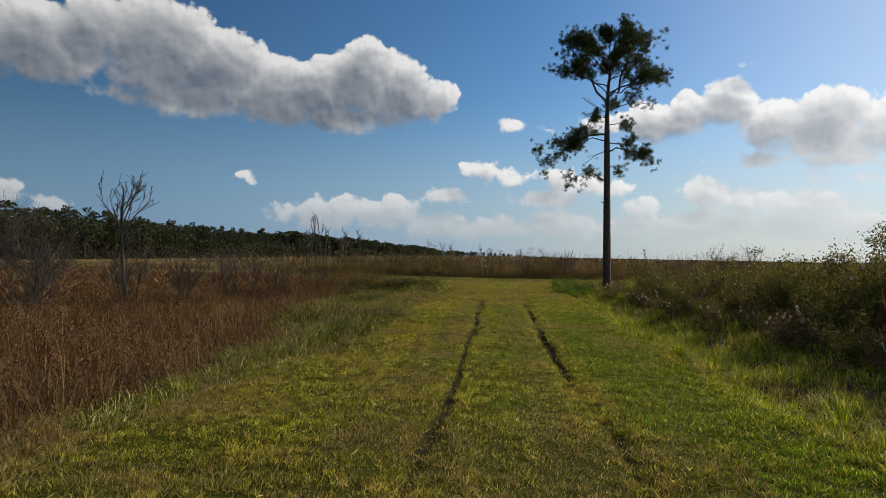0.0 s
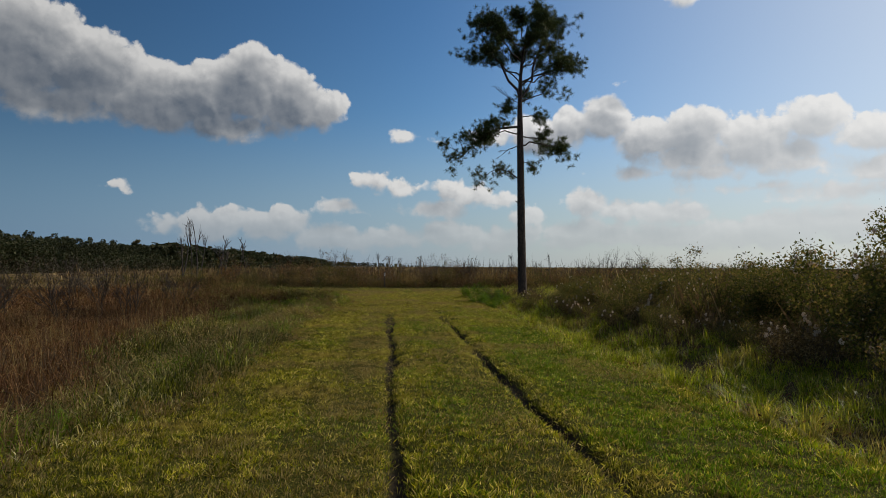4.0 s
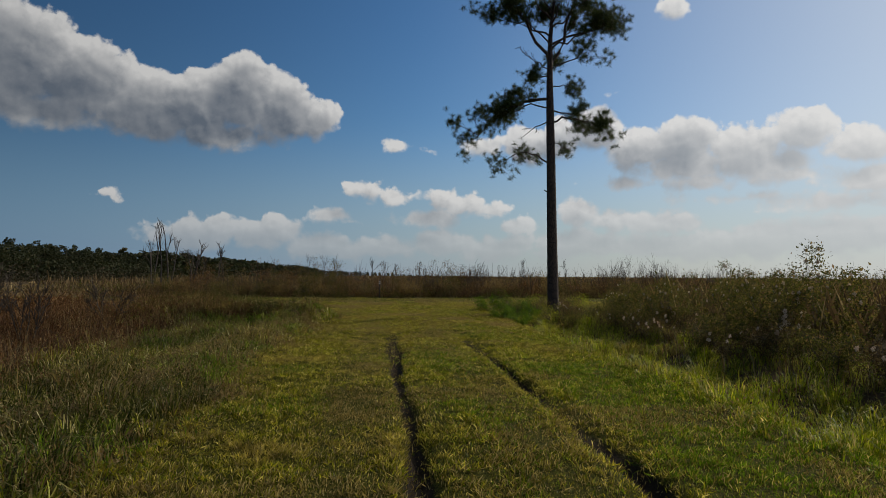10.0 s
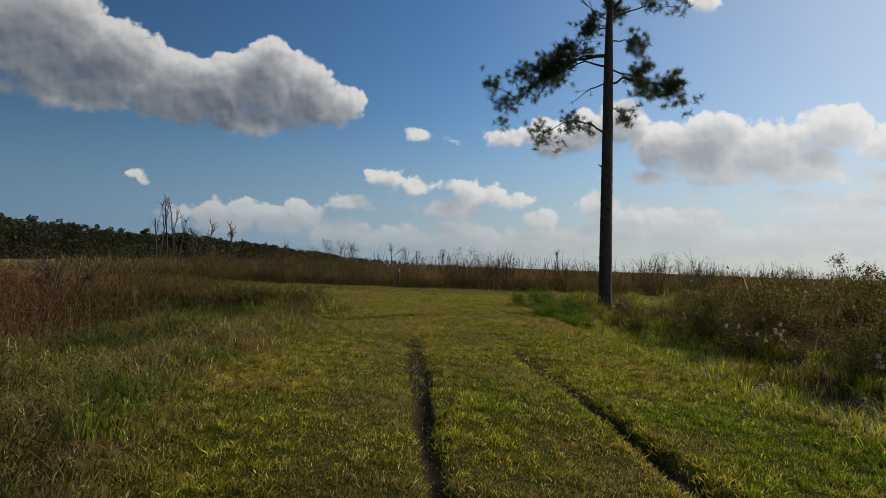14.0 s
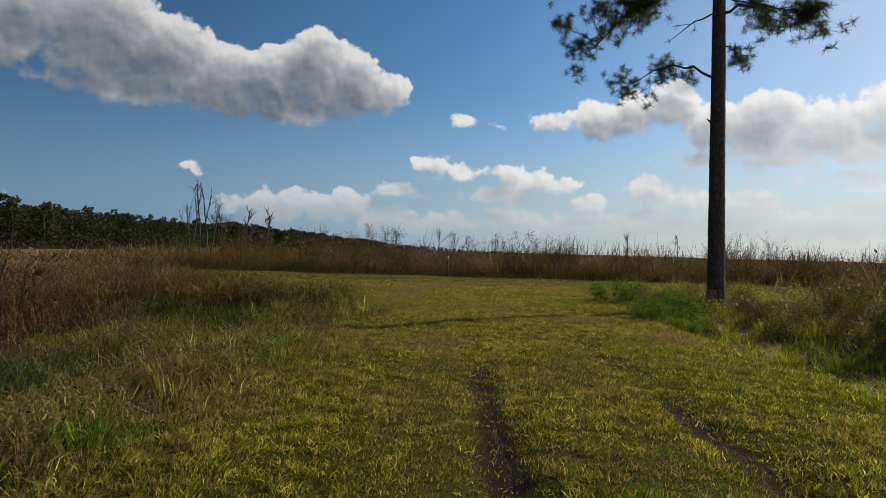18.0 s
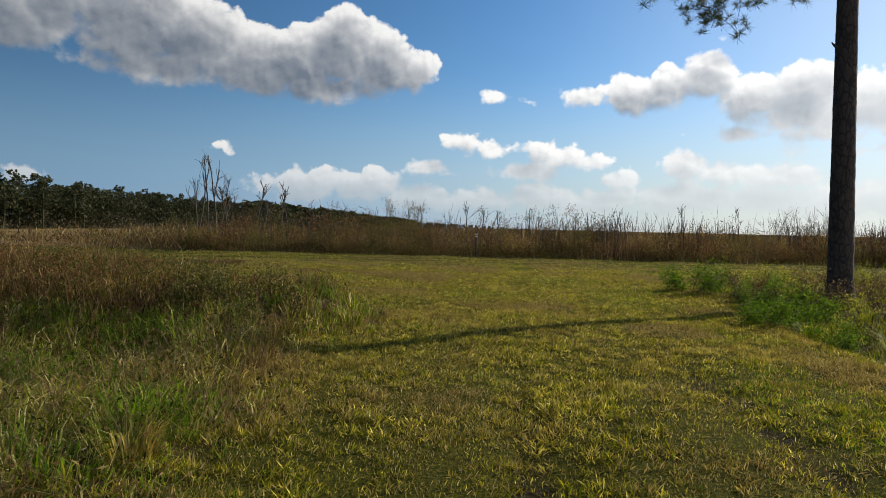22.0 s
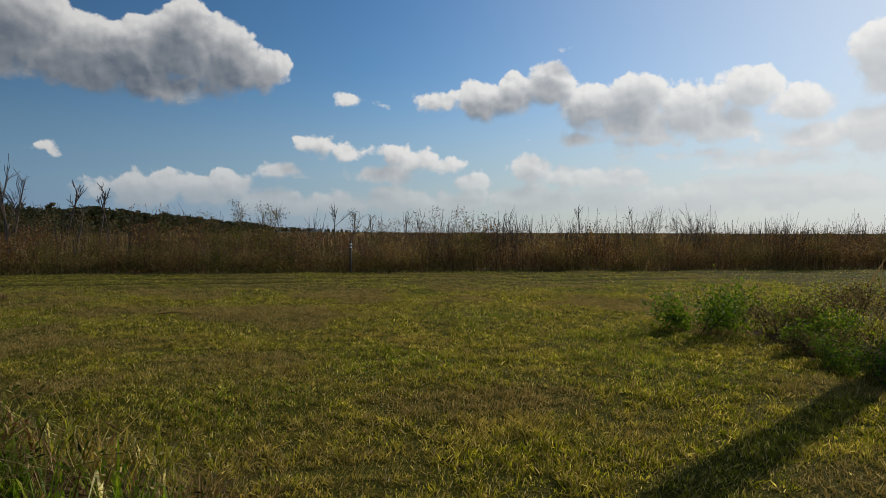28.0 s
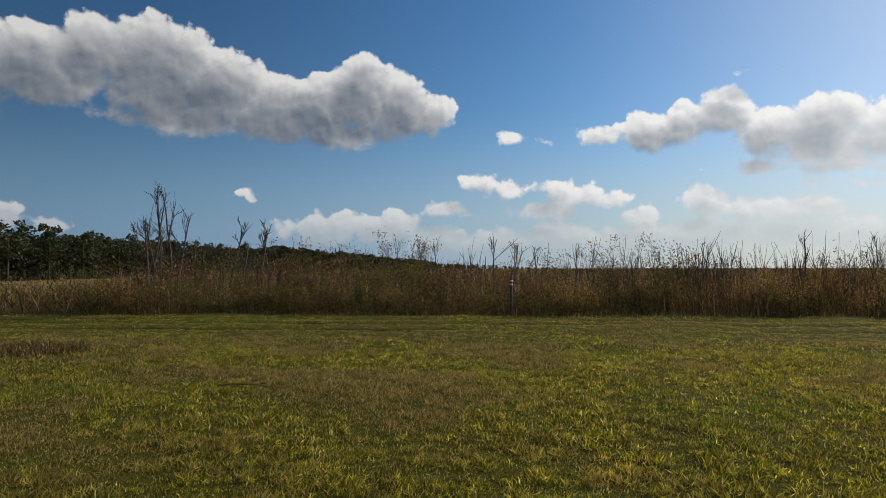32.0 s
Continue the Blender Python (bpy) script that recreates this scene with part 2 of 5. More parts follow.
def leafy(name, stops, through_light=0.4, rough=0.55, patch=0.35, patch_scale=0.8, dry=None, dry_at=0.58, tuft=0.0, shine=0.1):
    """Grass, leaves, reeds: a colour for each blade, patches of tone over the ground, light that shines through."""
    m, t, p, out = material(name)
    geo = t.nodes.new("ShaderNodeNewGeometry")
    col = ramp(t, geo.outputs["Random Per Island"], stops)
    spots = noise_node(t, geo.outputs["Position"], patch_scale, 3)
    if dry:
        wide = noise_node(t, geo.outputs["Position"], patch_scale * 0.55, 4, 0.65)
        col = mix_color(t, calc(t, "MULTIPLY", smooth_step(t, wide.outputs["Fac"], dry_at - 0.1, dry_at + 0.1), 0.75), col, dry)
    tone = calc(t, "MULTIPLY_ADD", spots.outputs["Fac"], patch * 2, 1 - patch)
    if tuft:
        small = noise_node(t, geo.outputs["Position"], 5.5, 3, 0.6)
        tone = calc(t, "MULTIPLY", tone, calc(t, "MULTIPLY_ADD", smooth_step(t, small.outputs["Fac"], 0.34, 0.66), tuft * 2, 1 - tuft))
    col = mix_color(t, 1.0, col, vcalc(t, "MULTIPLY", tone, (1, 1, 1)), "MULTIPLY")
    t.links.new(col, p.inputs["Base Color"])
    p.inputs["Roughness"].default_value = rough
    p.inputs["Specular IOR Level"].default_value = shine
    tr = t.nodes.new("ShaderNodeBsdfTranslucent")
    glow_through = t.nodes.new("ShaderNodeHueSaturation")
    glow_through.inputs["Value"].default_value, glow_through.inputs["Saturation"].default_value = 1.35, 1.08
    t.links.new(col, glow_through.inputs["Color"])
    t.links.new(glow_through.outputs[0], tr.inputs[0])
    mx = t.nodes.new("ShaderNodeMixShader")
    mx.inputs[0].default_value = through_light
    t.links.new(p.outputs[0], mx.inputs[1]), t.links.new(tr.outputs[0], mx.inputs[2]), t.links.new(mx.outputs[0], out.inputs[0])
    return m


def woody(name, dark, light, scale=9.0, bump=0.6, stretch=(1, 1, 0.25)):
    m, t, p, out = material(name)
    tc = t.nodes.new("ShaderNodeTexCoord")
    v = vcalc(t, "MULTIPLY", tc.outputs["Object"], stretch)
    grain, wide = noise_node(t, v, scale, 6, 0.65), noise_node(t, v, scale * 0.2, 3)
    col = ramp(t, grain.outputs["Fac"], [(0.3, dark), (0.7, light)])
    col = mix_color(t, calc(t, "MULTIPLY", wide.outputs["Fac"], 0.5), col, dark)
    t.links.new(col, p.inputs["Base Color"])
    p.inputs["Roughness"].default_value = 0.9
    b = t.nodes.new("ShaderNodeBump")
    b.inputs["Strength"].default_value, b.inputs["Distance"].default_value = bump, 0.02
    t.links.new(grain.outputs["Fac"], b.inputs["Height"]), t.links.new(b.outputs[0], p.inputs["Normal"])
    return m


M_TURF = leafy("mown_grass", [(0, (0.0525, 0.0714, 0.0084)), (0.45, (0.173, 0.176, 0.0168)), (0.8, (0.326, 0.289, 0.0336)), (1, (0.651, 0.525, 0.179))], 0.52, 0.42, 0.5, 1.1,
               dry=(0.30, 0.225, 0.06), dry_at=0.57, tuft=0.52, shine=0.08)
M_LUSH = leafy("lush_grass", [(0, (0.045, 0.085, 0.008)), (0.5, (0.095, 0.155, 0.014)), (0.85, (0.17, 0.22, 0.025)), (1, (0.34, 0.34, 0.08))], 0.5, 0.42, 0.4, 1.1, tuft=0.4, shine=0.08)
M_VERGE_R = leafy("verge_grass", [(0, (0.101, 0.14, 0.0134)), (0.6, (0.235, 0.274, 0.0224)), (0.85, (0.37, 0.336, 0.0448)), (1, (0.426, 0.325, 0.134))], 0.5, 0.45, 0.45, 0.9,
                  dry=(0.25, 0.16, 0.06), dry_at=0.58, tuft=0.5, shine=0.08)
M_VERGE_L = leafy("rank_grass", [(0, (0.0714, 0.0885, 0.0114)), (0.35, (0.165, 0.185, 0.0185)), (0.65, (0.314, 0.307, 0.0371)), (0.82, (0.485, 0.414, 0.143)), (1, (0.8, 0.728, 0.385))], 0.5, 0.5, 0.5, 1.2,
                  dry=(0.30, 0.18, 0.065), dry_at=0.56, tuft=0.5, shine=0.08)
M_FRESH = leafy("fresh_long_grass", [(0, (0.06, 0.11, 0.01)), (0.5, (0.14, 0.22, 0.02)), (0.85, (0.26, 0.32, 0.04)), (1, (0.45, 0.42, 0.14))], 0.5, 0.42, 0.4, 1.1, tuft=0.35, shine=0.08)
M_RANK = leafy("dark_rank_weeds", [(0, (0.0252, 0.0324, 0.0063)), (0.5, (0.0675, 0.0763, 0.0126)), (0.8, (0.135, 0.126, 0.0315)), (1, (0.414, 0.333, 0.153))], 0.45, 0.5, 0.5, 1.2, tuft=0.35, shine=0.08)
M_GOLD = leafy("golden_weeds", [(0, (0.08, 0.05, 0.018)), (0.5, (0.18, 0.115, 0.038)), (1, (0.36, 0.26, 0.1))], 0.4, 0.6, 0.45, 0.9)
M_EDGE = leafy("wood_edge", [(0, (0.028, 0.028, 0.015)), (0.6, (0.06, 0.052, 0.028)), (1, (0.12, 0.095, 0.06))], 0.2, 0.7, 0.4, 0.05)
M_STRAW = leafy("straw", [(0, (0.123, 0.0748, 0.0308)), (0.5, (0.22, 0.145, 0.0572)), (1, (0.37, 0.273, 0.123))], 0.35, 0.6, 0.5, 1.5)
M_TURF_DRY = leafy("mown_straw", [(0, (0.115, 0.085, 0.024)), (0.6, (0.25, 0.185, 0.058)), (1, (0.43, 0.34, 0.14))], 0.4, 0.6, 0.4, 1.3)
M_BROWN = leafy("dead_weeds", [(0, (0.048, 0.032, 0.0136)), (0.5, (0.112, 0.0752, 0.0296)), (0.85, (0.208, 0.144, 0.06)), (1, (0.336, 0.256, 0.128))], 0.28, 0.75, 0.55, 0.9)
M_RUSSET = leafy("russet_stems", [(0, (0.0484, 0.0238, 0.0114)), (0.5, (0.128, 0.0616, 0.0246)), (0.85, (0.229, 0.123, 0.0493)), (1, (0.387, 0.246, 0.114))], 0.25, 0.7, 0.55, 0.6, tuft=0.3)
M_REED = leafy("reed_stems", [(0, (0.05, 0.034, 0.018)), (0.45, (0.12, 0.078, 0.037)), (0.8, (0.22, 0.148, 0.066)), (1, (0.38, 0.29, 0.14))], 0.25, 0.7, 0.6, 0.6)
M_SCRUB = leafy("scrub_leaves", [(0, (0.0396, 0.0475, 0.0114)), (0.5, (0.0836, 0.0862, 0.0194)), (0.85, (0.176, 0.141, 0.0396)), (1, (0.238, 0.15, 0.0616))], 0.4, 0.75, 0.4, 0.5)
M_BRIGHT = leafy("bright_leaves", [(0, (0.045, 0.085, 0.009)), (0.6, (0.105, 0.175, 0.018)), (1, (0.2, 0.25, 0.04))], 0.4, 0.65, 0.25, 1.5)
M_NEEDLE = leafy("pine_needles", [(0, (0.030, 0.045, 0.016)), (0.6, (0.055, 0.075, 0.024)), (1, (0.11, 0.11, 0.035))], 0.22, 0.5, 0.25, 0.6)
M_WOODS = leafy("far_pines", [(0, (0.026, 0.034, 0.016)), (0.6, (0.048, 0.055, 0.022)), (1, (0.09, 0.078, 0.042))], 0.15, 0.7, 0.45, 0.03)
M_FLUFF = leafy("seed_fluff", [(0, (0.42, 0.34, 0.26)), (1, (0.62, 0.54, 0.45))], 0.5, 0.8, 0.1)
M_TWIG = woody("grey_twigs", (0.038, 0.027, 0.018), (0.105, 0.078, 0.053), 20)
M_DEAD = woody("dead_wood", (0.035, 0.027, 0.022), (0.12, 0.096, 0.08), 14)
M_LIMB = woody("pine_limb", (0.035, 0.024, 0.018), (0.12, 0.082, 0.06), 12)


def bark_material():
    m, t, p, out = material("pine_bark")
    tc = t.nodes.new("ShaderNodeTexCoord")
    v = vcalc(t, "MULTIPLY", tc.outputs["Object"], (1, 1, 0.4))
    grain = noise_node(t, v, 30, 6, 0.7)
    cells = t.nodes.new("ShaderNodeTexVoronoi")
    cells.feature, cells.inputs["Scale"].default_value = "DISTANCE_TO_EDGE", 9
    t.links.new(vcalc(t, "ADD", v, vcalc(t, "MULTIPLY", grain.outputs["Color"], (0.05, 0.05, 0.05))), cells.inputs["Vector"])
    crack = smooth_step(t, cells.outputs["Distance"], 0.0, 0.14)
    col = ramp(t, grain.outputs["Fac"], [(0.3, (0.045, 0.029, 0.022)), (0.7, (0.105, 0.068, 0.049))])
    col = mix_color(t, crack, (0.028, 0.02, 0.016), col)
    t.links.new(col, p.inputs["Base Color"])
    p.inputs["Roughness"].default_value = 0.92
    b = t.nodes.new("ShaderNodeBump")
    b.inputs["Strength"].default_value, b.inputs["Distance"].default_value = 0.55, 0.02
    t.links.new(calc(t, "MULTIPLY_ADD", grain.outputs["Fac"], 0.35, crack), b.inputs["Height"]), t.links.new(b.outputs[0], p.inputs["Normal"])
    return m


M_BARK = bark_material()


def soil_material():
    """Thatch and leaf litter over dark soil; bare wet mud where the wheels went."""
    m, t, p, out = material("field_soil")
    geo = t.nodes.new("ShaderNodeNewGeometry")
    mud = t.nodes.new("ShaderNodeAttribute")
    mud.attribute_name = "mud"
    meadow = t.nodes.new("ShaderNodeAttribute")
    meadow.attribute_name = "meadow"
    pos = geo.outputs["Position"]
    fine, mid, wide = noise_node(t, pos, 38, 6, 0.75), noise_node(t, pos, 2.2, 4, 0.6), noise_node(t, pos, 0.05, 4, 0.6)
    thatch = ramp(t, fine.outputs["Fac"], [(0.38, (0.018, 0.019, 0.004)), (0.5, (0.06, 0.062, 0.008)), (0.64, (0.15, 0.13, 0.022))])
    tan = ramp(t, wide.outputs["Fac"], [(0.35, (0.055, 0.04, 0.018)), (0.65, (0.13, 0.095, 0.043))])
    litter = ramp(t, mid.outputs["Fac"], [(0.3, (0.045, 0.03, 0.018)), (0.7, (0.11, 0.07, 0.04))])
    rough_ground = mix_color(t, smooth_step(t, fine.outputs["Fac"], 0.35, 0.7), litter, tan)
    col = mix_color(t, meadow.outputs["Fac"], rough_ground, thatch)
    pasture = t.nodes.new("ShaderNodeAttribute")
    pasture.attribute_name = "pasture"
    hay = ramp(t, wide.outputs["Fac"], [(0.35, (0.11, 0.072, 0.03)), (0.65, (0.23, 0.16, 0.068))])
    col = mix_color(t, pasture.outputs["Fac"], col, hay)
    wet = ramp(t, fine.outputs["Fac"], [(0.3, (0.012, 0.009, 0.006)), (0.7, (0.046, 0.033, 0.02))])
    edge = calc(t, "ADD", mud.outputs["Fac"], calc(t, "MULTIPLY_ADD", mid.outputs["Fac"], 0.8, -0.4))
    wetness = smooth_step(t, edge, 0.25, 0.7)
    col = mix_color(t, wetness, col, wet)
    t.links.new(col, p.inputs["Base Color"])
    t.links.new(calc(t, "MULTIPLY_ADD", wetness, -0.1, 1.0), p.inputs["Roughness"])
    p.inputs["Specular IOR Level"].default_value = 0.05
    b = t.nodes.new("ShaderNodeBump")
    b.inputs["Strength"].default_value, b.inputs["Distance"].default_value = 0.8, 0.04
    t.links.new(calc(t, "ADD", fine.outputs["Fac"], mid.outputs["Fac"]), b.inputs["Height"]), t.links.new(b.outputs[0], p.inputs["Normal"])
    return m


M_SOIL = soil_material()


def plain(name, color, rough=0.8, metal=0.0):
    m, t, p, out = material(name)
    geo = t.nodes.new("ShaderNodeNewGeometry")
    n = noise_node(t, geo.outputs["Position"], 25, 5, 0.65)
    t.links.new(mix_color(t, calc(t, "MULTIPLY", n.outputs["Fac"], 0.6), color, tuple(c * 0.4 for c in color)), p.inputs["Base Color"])
    p.inputs["Roughness"].default_value, p.inputs["Metallic"].default_value = rough, metal
    return m


M_WHITE = plain("white_paint", (0.75, 0.73, 0.68))
M_POST = woody("weathered_post", (0.05, 0.04, 0.032), (0.15, 0.12, 0.095), 16)


# ---- helpers for building ----
rng = np.random.default_rng(7)


def lattice(ix, iy, seed):
    h = (ix.astype(np.int64) * 374761393 + iy.astype(np.int64) * 668265263 + seed * 974634777) & 0x7FFFFFFF
    h = ((h ^ (h >> 13)) * 1274126177) & 0x7FFFFFFF
    return ((h ^ (h >> 16)) & 0xFFFF) / 65535.0


def patchy(x, y, size, seed=0):
    """Smooth value noise from 0 to 1 with patches of about that size."""
    x, y = np.asarray(x, float) / size, np.asarray(y, float) / size
    ix, iy = np.floor(x), np.floor(y)
    fx, fy = x - ix, y - iy
    fx, fy = fx * fx * (3 - 2 * fx), fy * fy * (3 - 2 * fy)
    a, b = lattice(ix, iy, seed), lattice(ix + 1, iy, seed)
    c, d = lattice(ix, iy + 1, seed), lattice(ix + 1, iy + 1, seed)
    return (a + (b - a) * fx) * (1 - fy) + (c + (d - c) * fx) * fy


def step(v, lo, hi):
    t = np.clip((np.asarray(v, float) - lo) / (hi - lo), 0, 1)
    return t * t * (3 - 2 * t)


RUT_L, RUT_R = 0.42, 2.32


def rut_mid(y, x0, seed):
    return x0 + 0.09 * (patchy(y, 0 * y, 4.0, seed) - 0.5) + 0.04 * (patchy(y, 0 * y, 1.1, seed + 5) - 0.5)


def left_edge(y):
    y = np.asarray(y, float)
    return -2.05 + 0.7 * (patchy(y, 0 * y, 2.6, 3) - 0.5) - 0.75 * step(y, 14, 4) + 0.65 * step(y, 31.5, 34)


def right_edge(y):
    y = np.asarray(y, float)
    return 4.55 + 0.6 * (patchy(y, 0 * y, 2.3, 4) - 0.5) + 1.1 * step(y, 26, 34) + 0.8 * step(y, 40.5, 44)


def left_end(x):
    """Where the rank growth left of the track stops at the crossing."""
    return 34.7 + 0.7 * np.clip(-2.5 - np.asarray(x, float), 0, 16) + 0.9 * (patchy(x, 0 * np.asarray(x, float), 1.7, 8) - 0.5)


def left_grown(x, y, soft=0.25):
    return step(x, left_edge(y) + soft, left_edge(y) - soft) * step(y, left_end(x) + 2 * soft, left_end(x) - 2 * soft)


def right_grown(x, y, soft=0.25):
    return step(x, right_edge(y) - soft, right_edge(y) + soft) * step(y, 42.8, 42.0)


def rut_depth(x, y):
    """How far a spot lies inside a wheel rut, 0 to about 1."""
    x, y = np.broadcast_arrays(np.asarray(x, float), np.asarray(y, float))
    left = (0.7 + 0.3 * step(y, 8, 12)) * (1 - 0.4 * step(y, 25.5, 28)) * step(y, 34, 29)
    right = (0.5 + 0.5 * step(y, 6, 9)) * (1 - 0.2 * step(y, 14, 18)) * (1 - 0.4 * step(y, 24.5, 27.5)) * step(y, 35, 30)
    out = np.zeros(x.shape)
    ragged = 0.06 + 0.24 * step(y, 25, 28)
    for x0, seed, wide, strong in ((RUT_L, 11, 0.125, left), (RUT_R, 12, 0.15, right)):
        w = wide * (0.7 + 0.6 * patchy(y, 0 * y, 1.3, seed + 20)) * (1 + 0.9 * step(y, 21, 24))
        out = np.maximum(out, np.exp(-(((x - rut_mid(y, x0, seed)) / w) ** 2)) * (0.55 + 0.55 * patchy(y, 0 * y, 1.6, seed + 30)) * strong * (1 - ragged * step(patchy(x, y, 0.55, seed + 40), 0.35, 0.75)))
    for y0, seed in ((52.4, 13), (54.3, 14), (55.7, 15)):
        yy = y0 + 0.25 * (patchy(x, 0 * x, 5, seed) - 0.5) + 0.012 * (x - 2)
        out = np.maximum(out, 0.7 * np.exp(-(((y - yy) / 0.34) ** 2)) * step(patchy(x, 0 * x, 4.5, seed + 4), 0.2, 0.6))
    return out


def bank(x, y):
    """The mound at the end of the left ditch, 0 to 1."""
    return step(x, -1.4, -2.6) * step(y, 31.0, 34.0) * step(y - left_end(x), 0.9, -1.3) * step(x, -12, -8)


def ground_z(x, y):
    x, y = np.asarray(x, float), np.asarray(y, float)
    z = 0.45 * step(y, 11.5, -4)
    side = step(y, 40, 32)
    z = z - 0.30 * step(x, -2.4, -4.6) * side - 0.45 * step(x, 4.6, 6.2) * side + 0.32 * step(x, 6.6, 9) * side
    z = z - 1.9 * step(x, -24, -120) + 0.62 * bank(x, y) - 0.05 * step(np.abs(x - 1.3), 0.9, 3.2) * side
    z = z + 0.07 * (patchy(x, y, 1.7, 1) - 0.5) + 0.03 * (patchy(x, y, 0.5, 2) - 0.5)
    return z - (0.12 - 0.03 * step(y, 19, 24)) * rut_depth(x, y)


def cover(x, y):
    """1 on mown turf, 0 in the rank growth."""
    return (1 - left_grown(x, y)) * (1 - right_grown(x, y)) * step(y, 57.9, 57.2)


def mesh_from(name, verts, tris, mat, smooth=False):
    me = bpy.data.meshes.new(name)
    verts, tris = np.asarray(verts, np.float32), np.asarray(tris, np.int32)
    me.vertices.add(len(verts))
    me.vertices.foreach_set("co", verts.ravel())
    me.loops.add(tris.size)
    me.loops.foreach_set("vertex_index", tris.ravel())
    me.polygons.add(len(tris))
    me.polygons.foreach_set("loop_start", np.arange(0, tris.size, 3, dtype=np.int32))
    me.materials.append(mat)
    if smooth:
        me.polygons.foreach_set("use_smooth", np.ones(len(tris), bool))
    me.update(calc_edges=True)
    return me


def part(name, me, parent, label="", kind=""):
    ob = new(name, me)
    ob.parent = parent
    return tagged(ob, label, "", "", kind)


def thing(name, x, y, z, label, category, group="", turn=0.0):
    ob = new(name)
    ob.empty_display_size = 0.2
    ob.matrix_basis = pose(x, y, z, 0, 0, turn)
    return tagged(ob, label, category, group)


def merge(pieces):
    vs, fs, n = [], [], 0
    for v, f in pieces:
        vs.append(v), fs.append(f + n)
        n += len(v)
    return np.concatenate(vs), np.concatenate(fs)


def blades(p, h, w, lean, bent=True, turn=None, r=rng):
    """Blades that grow from the points p: heights h, widths w, lean as a share of the height. Arched ones have five corners."""
    n = len(p)
    a = r.uniform(0, 2 * np.pi, n) if turn is None else turn
    b = a + np.pi / 2 + r.normal(0, 0.5, n)
    side = np.stack([np.cos(b), np.sin(b), 0 * a], 1) * (w / 2)[:, None]
    out = np.stack([np.cos(a), np.sin(a), 0 * a], 1)
    up = np.array([0, 0, 1.0])
    tip = p + out * (lean * h)[:, None] + up * (h * np.sqrt(np.clip(1 - 0.7 * lean**2, 0.05, 1)))[:, None]
    i = np.arange(n)[:, None]
    if not bent:
        belly = p + (tip - p) * 0.42 + up * (h * 0.12)[:, None] + side
        v = np.stack([p - side * 0.3, belly, tip], 1).reshape(-1, 3)
        return v, i * 3 + np.array([[0, 1, 2]])
    mid = p + out * (lean * h * 0.3)[:, None] + up * (h * 0.6)[:, None]
    v = np.stack([p - side, p + side, mid - side * 0.8, mid + side * 0.8, tip], 1).reshape(-1, 3)
    f = (i * 5)[:, :, None] + np.array([[[0, 1, 3], [0, 3, 2], [2, 3, 4]]])
    return v, f.reshape(-1, 3)


def tufts(x, y, h, n, spread, thin, thick, r=rng):
    """Tufts of n arching blades round the spots x, y."""
    a, d = r.uniform(0, 2 * np.pi, (len(x), n)), spread * np.sqrt(r.uniform(0, 1, (len(x), n)))
    px, py = (x[:, None] + d * np.cos(a)).ravel(), (y[:, None] + d * np.sin(a)).ravel()
    tall = (h[:, None] * r.uniform(0.4, 1.15, a.shape)).ravel()
    return blades(on_ground(px, py), tall, r.uniform(thin, thick, len(px)), r.uniform(0.35, 1.32, len(px)), True, (a + r.normal(0, 0.55, a.shape)).ravel(), r)


def scatter(x0, x1, y0, y1, per_m2, keep, r=rng):
    n = int((x1 - x0) * (y1 - y0) * per_m2)
    x, y = r.uniform(x0, x1, n), r.uniform(y0, y1, n)
    k = r.uniform(0, 1, n) < keep(x, y)
    return x[k], y[k]


def tube(points, radii, sides=5):
    """A tapered limb along points, closed at its end."""
    pts = np.asarray(points, float)
    way = np.gradient(pts, axis=0)
    way /= np.linalg.norm(way, axis=1)[:, None] + 1e-9
    ref = np.where(np.abs(way[:, 2:3]) > 0.9, np.array([[1.0, 0, 0]]), np.array([[0, 0, 1.0]]))
    e1 = np.cross(way, ref)
    e1 /= np.linalg.norm(e1, axis=1)[:, None] + 1e-9
    e2 = np.cross(way, e1)
    a = np.linspace(0, 2 * np.pi, sides, endpoint=False)
    ring = e1[:, None, :] * np.cos(a)[None, :, None] + e2[:, None, :] * np.sin(a)[None, :, None]
    v = (pts[:, None, :] + ring * np.asarray(radii, float)[:, None, None]).reshape(-1, 3)
    f = []
    for k in range(len(pts) - 1):
        for s in range(sides):
            q = (s + 1) % sides
            a0, b0, a1, b1 = k * sides + s, k * sides + q, (k + 1) * sides + s, (k + 1) * sides + q
            f += [(a0, b0, b1), (a0, b1, a1)]
    last = (len(pts) - 1) * sides
    f += [(last, last + s, last + s + 1) for s in range(1, sides - 1)]
    return v, np.array(f)


def wander(start, way, length, steps, sway, r, rise=0.0):
    """Points along a limb that strays from its way and turns up by rise."""
    p, d = np.array(start, float), np.array(way, float)
    d /= np.linalg.norm(d)
    pts = [p.copy()]
    for _ in range(steps):
        d = d + r.normal(0, sway, 3) + np.array([0, 0, rise])
        d /= np.linalg.norm(d)
        p = p + d * length / steps
        pts.append(p.copy())
    return np.array(pts)


def along(pts, s):
    """The place at the share s of a limb."""
    k = s * (len(pts) - 1)
    i = min(int(k), len(pts) - 2)
    return pts[i] + (pts[i + 1] - pts[i]) * (k - i)


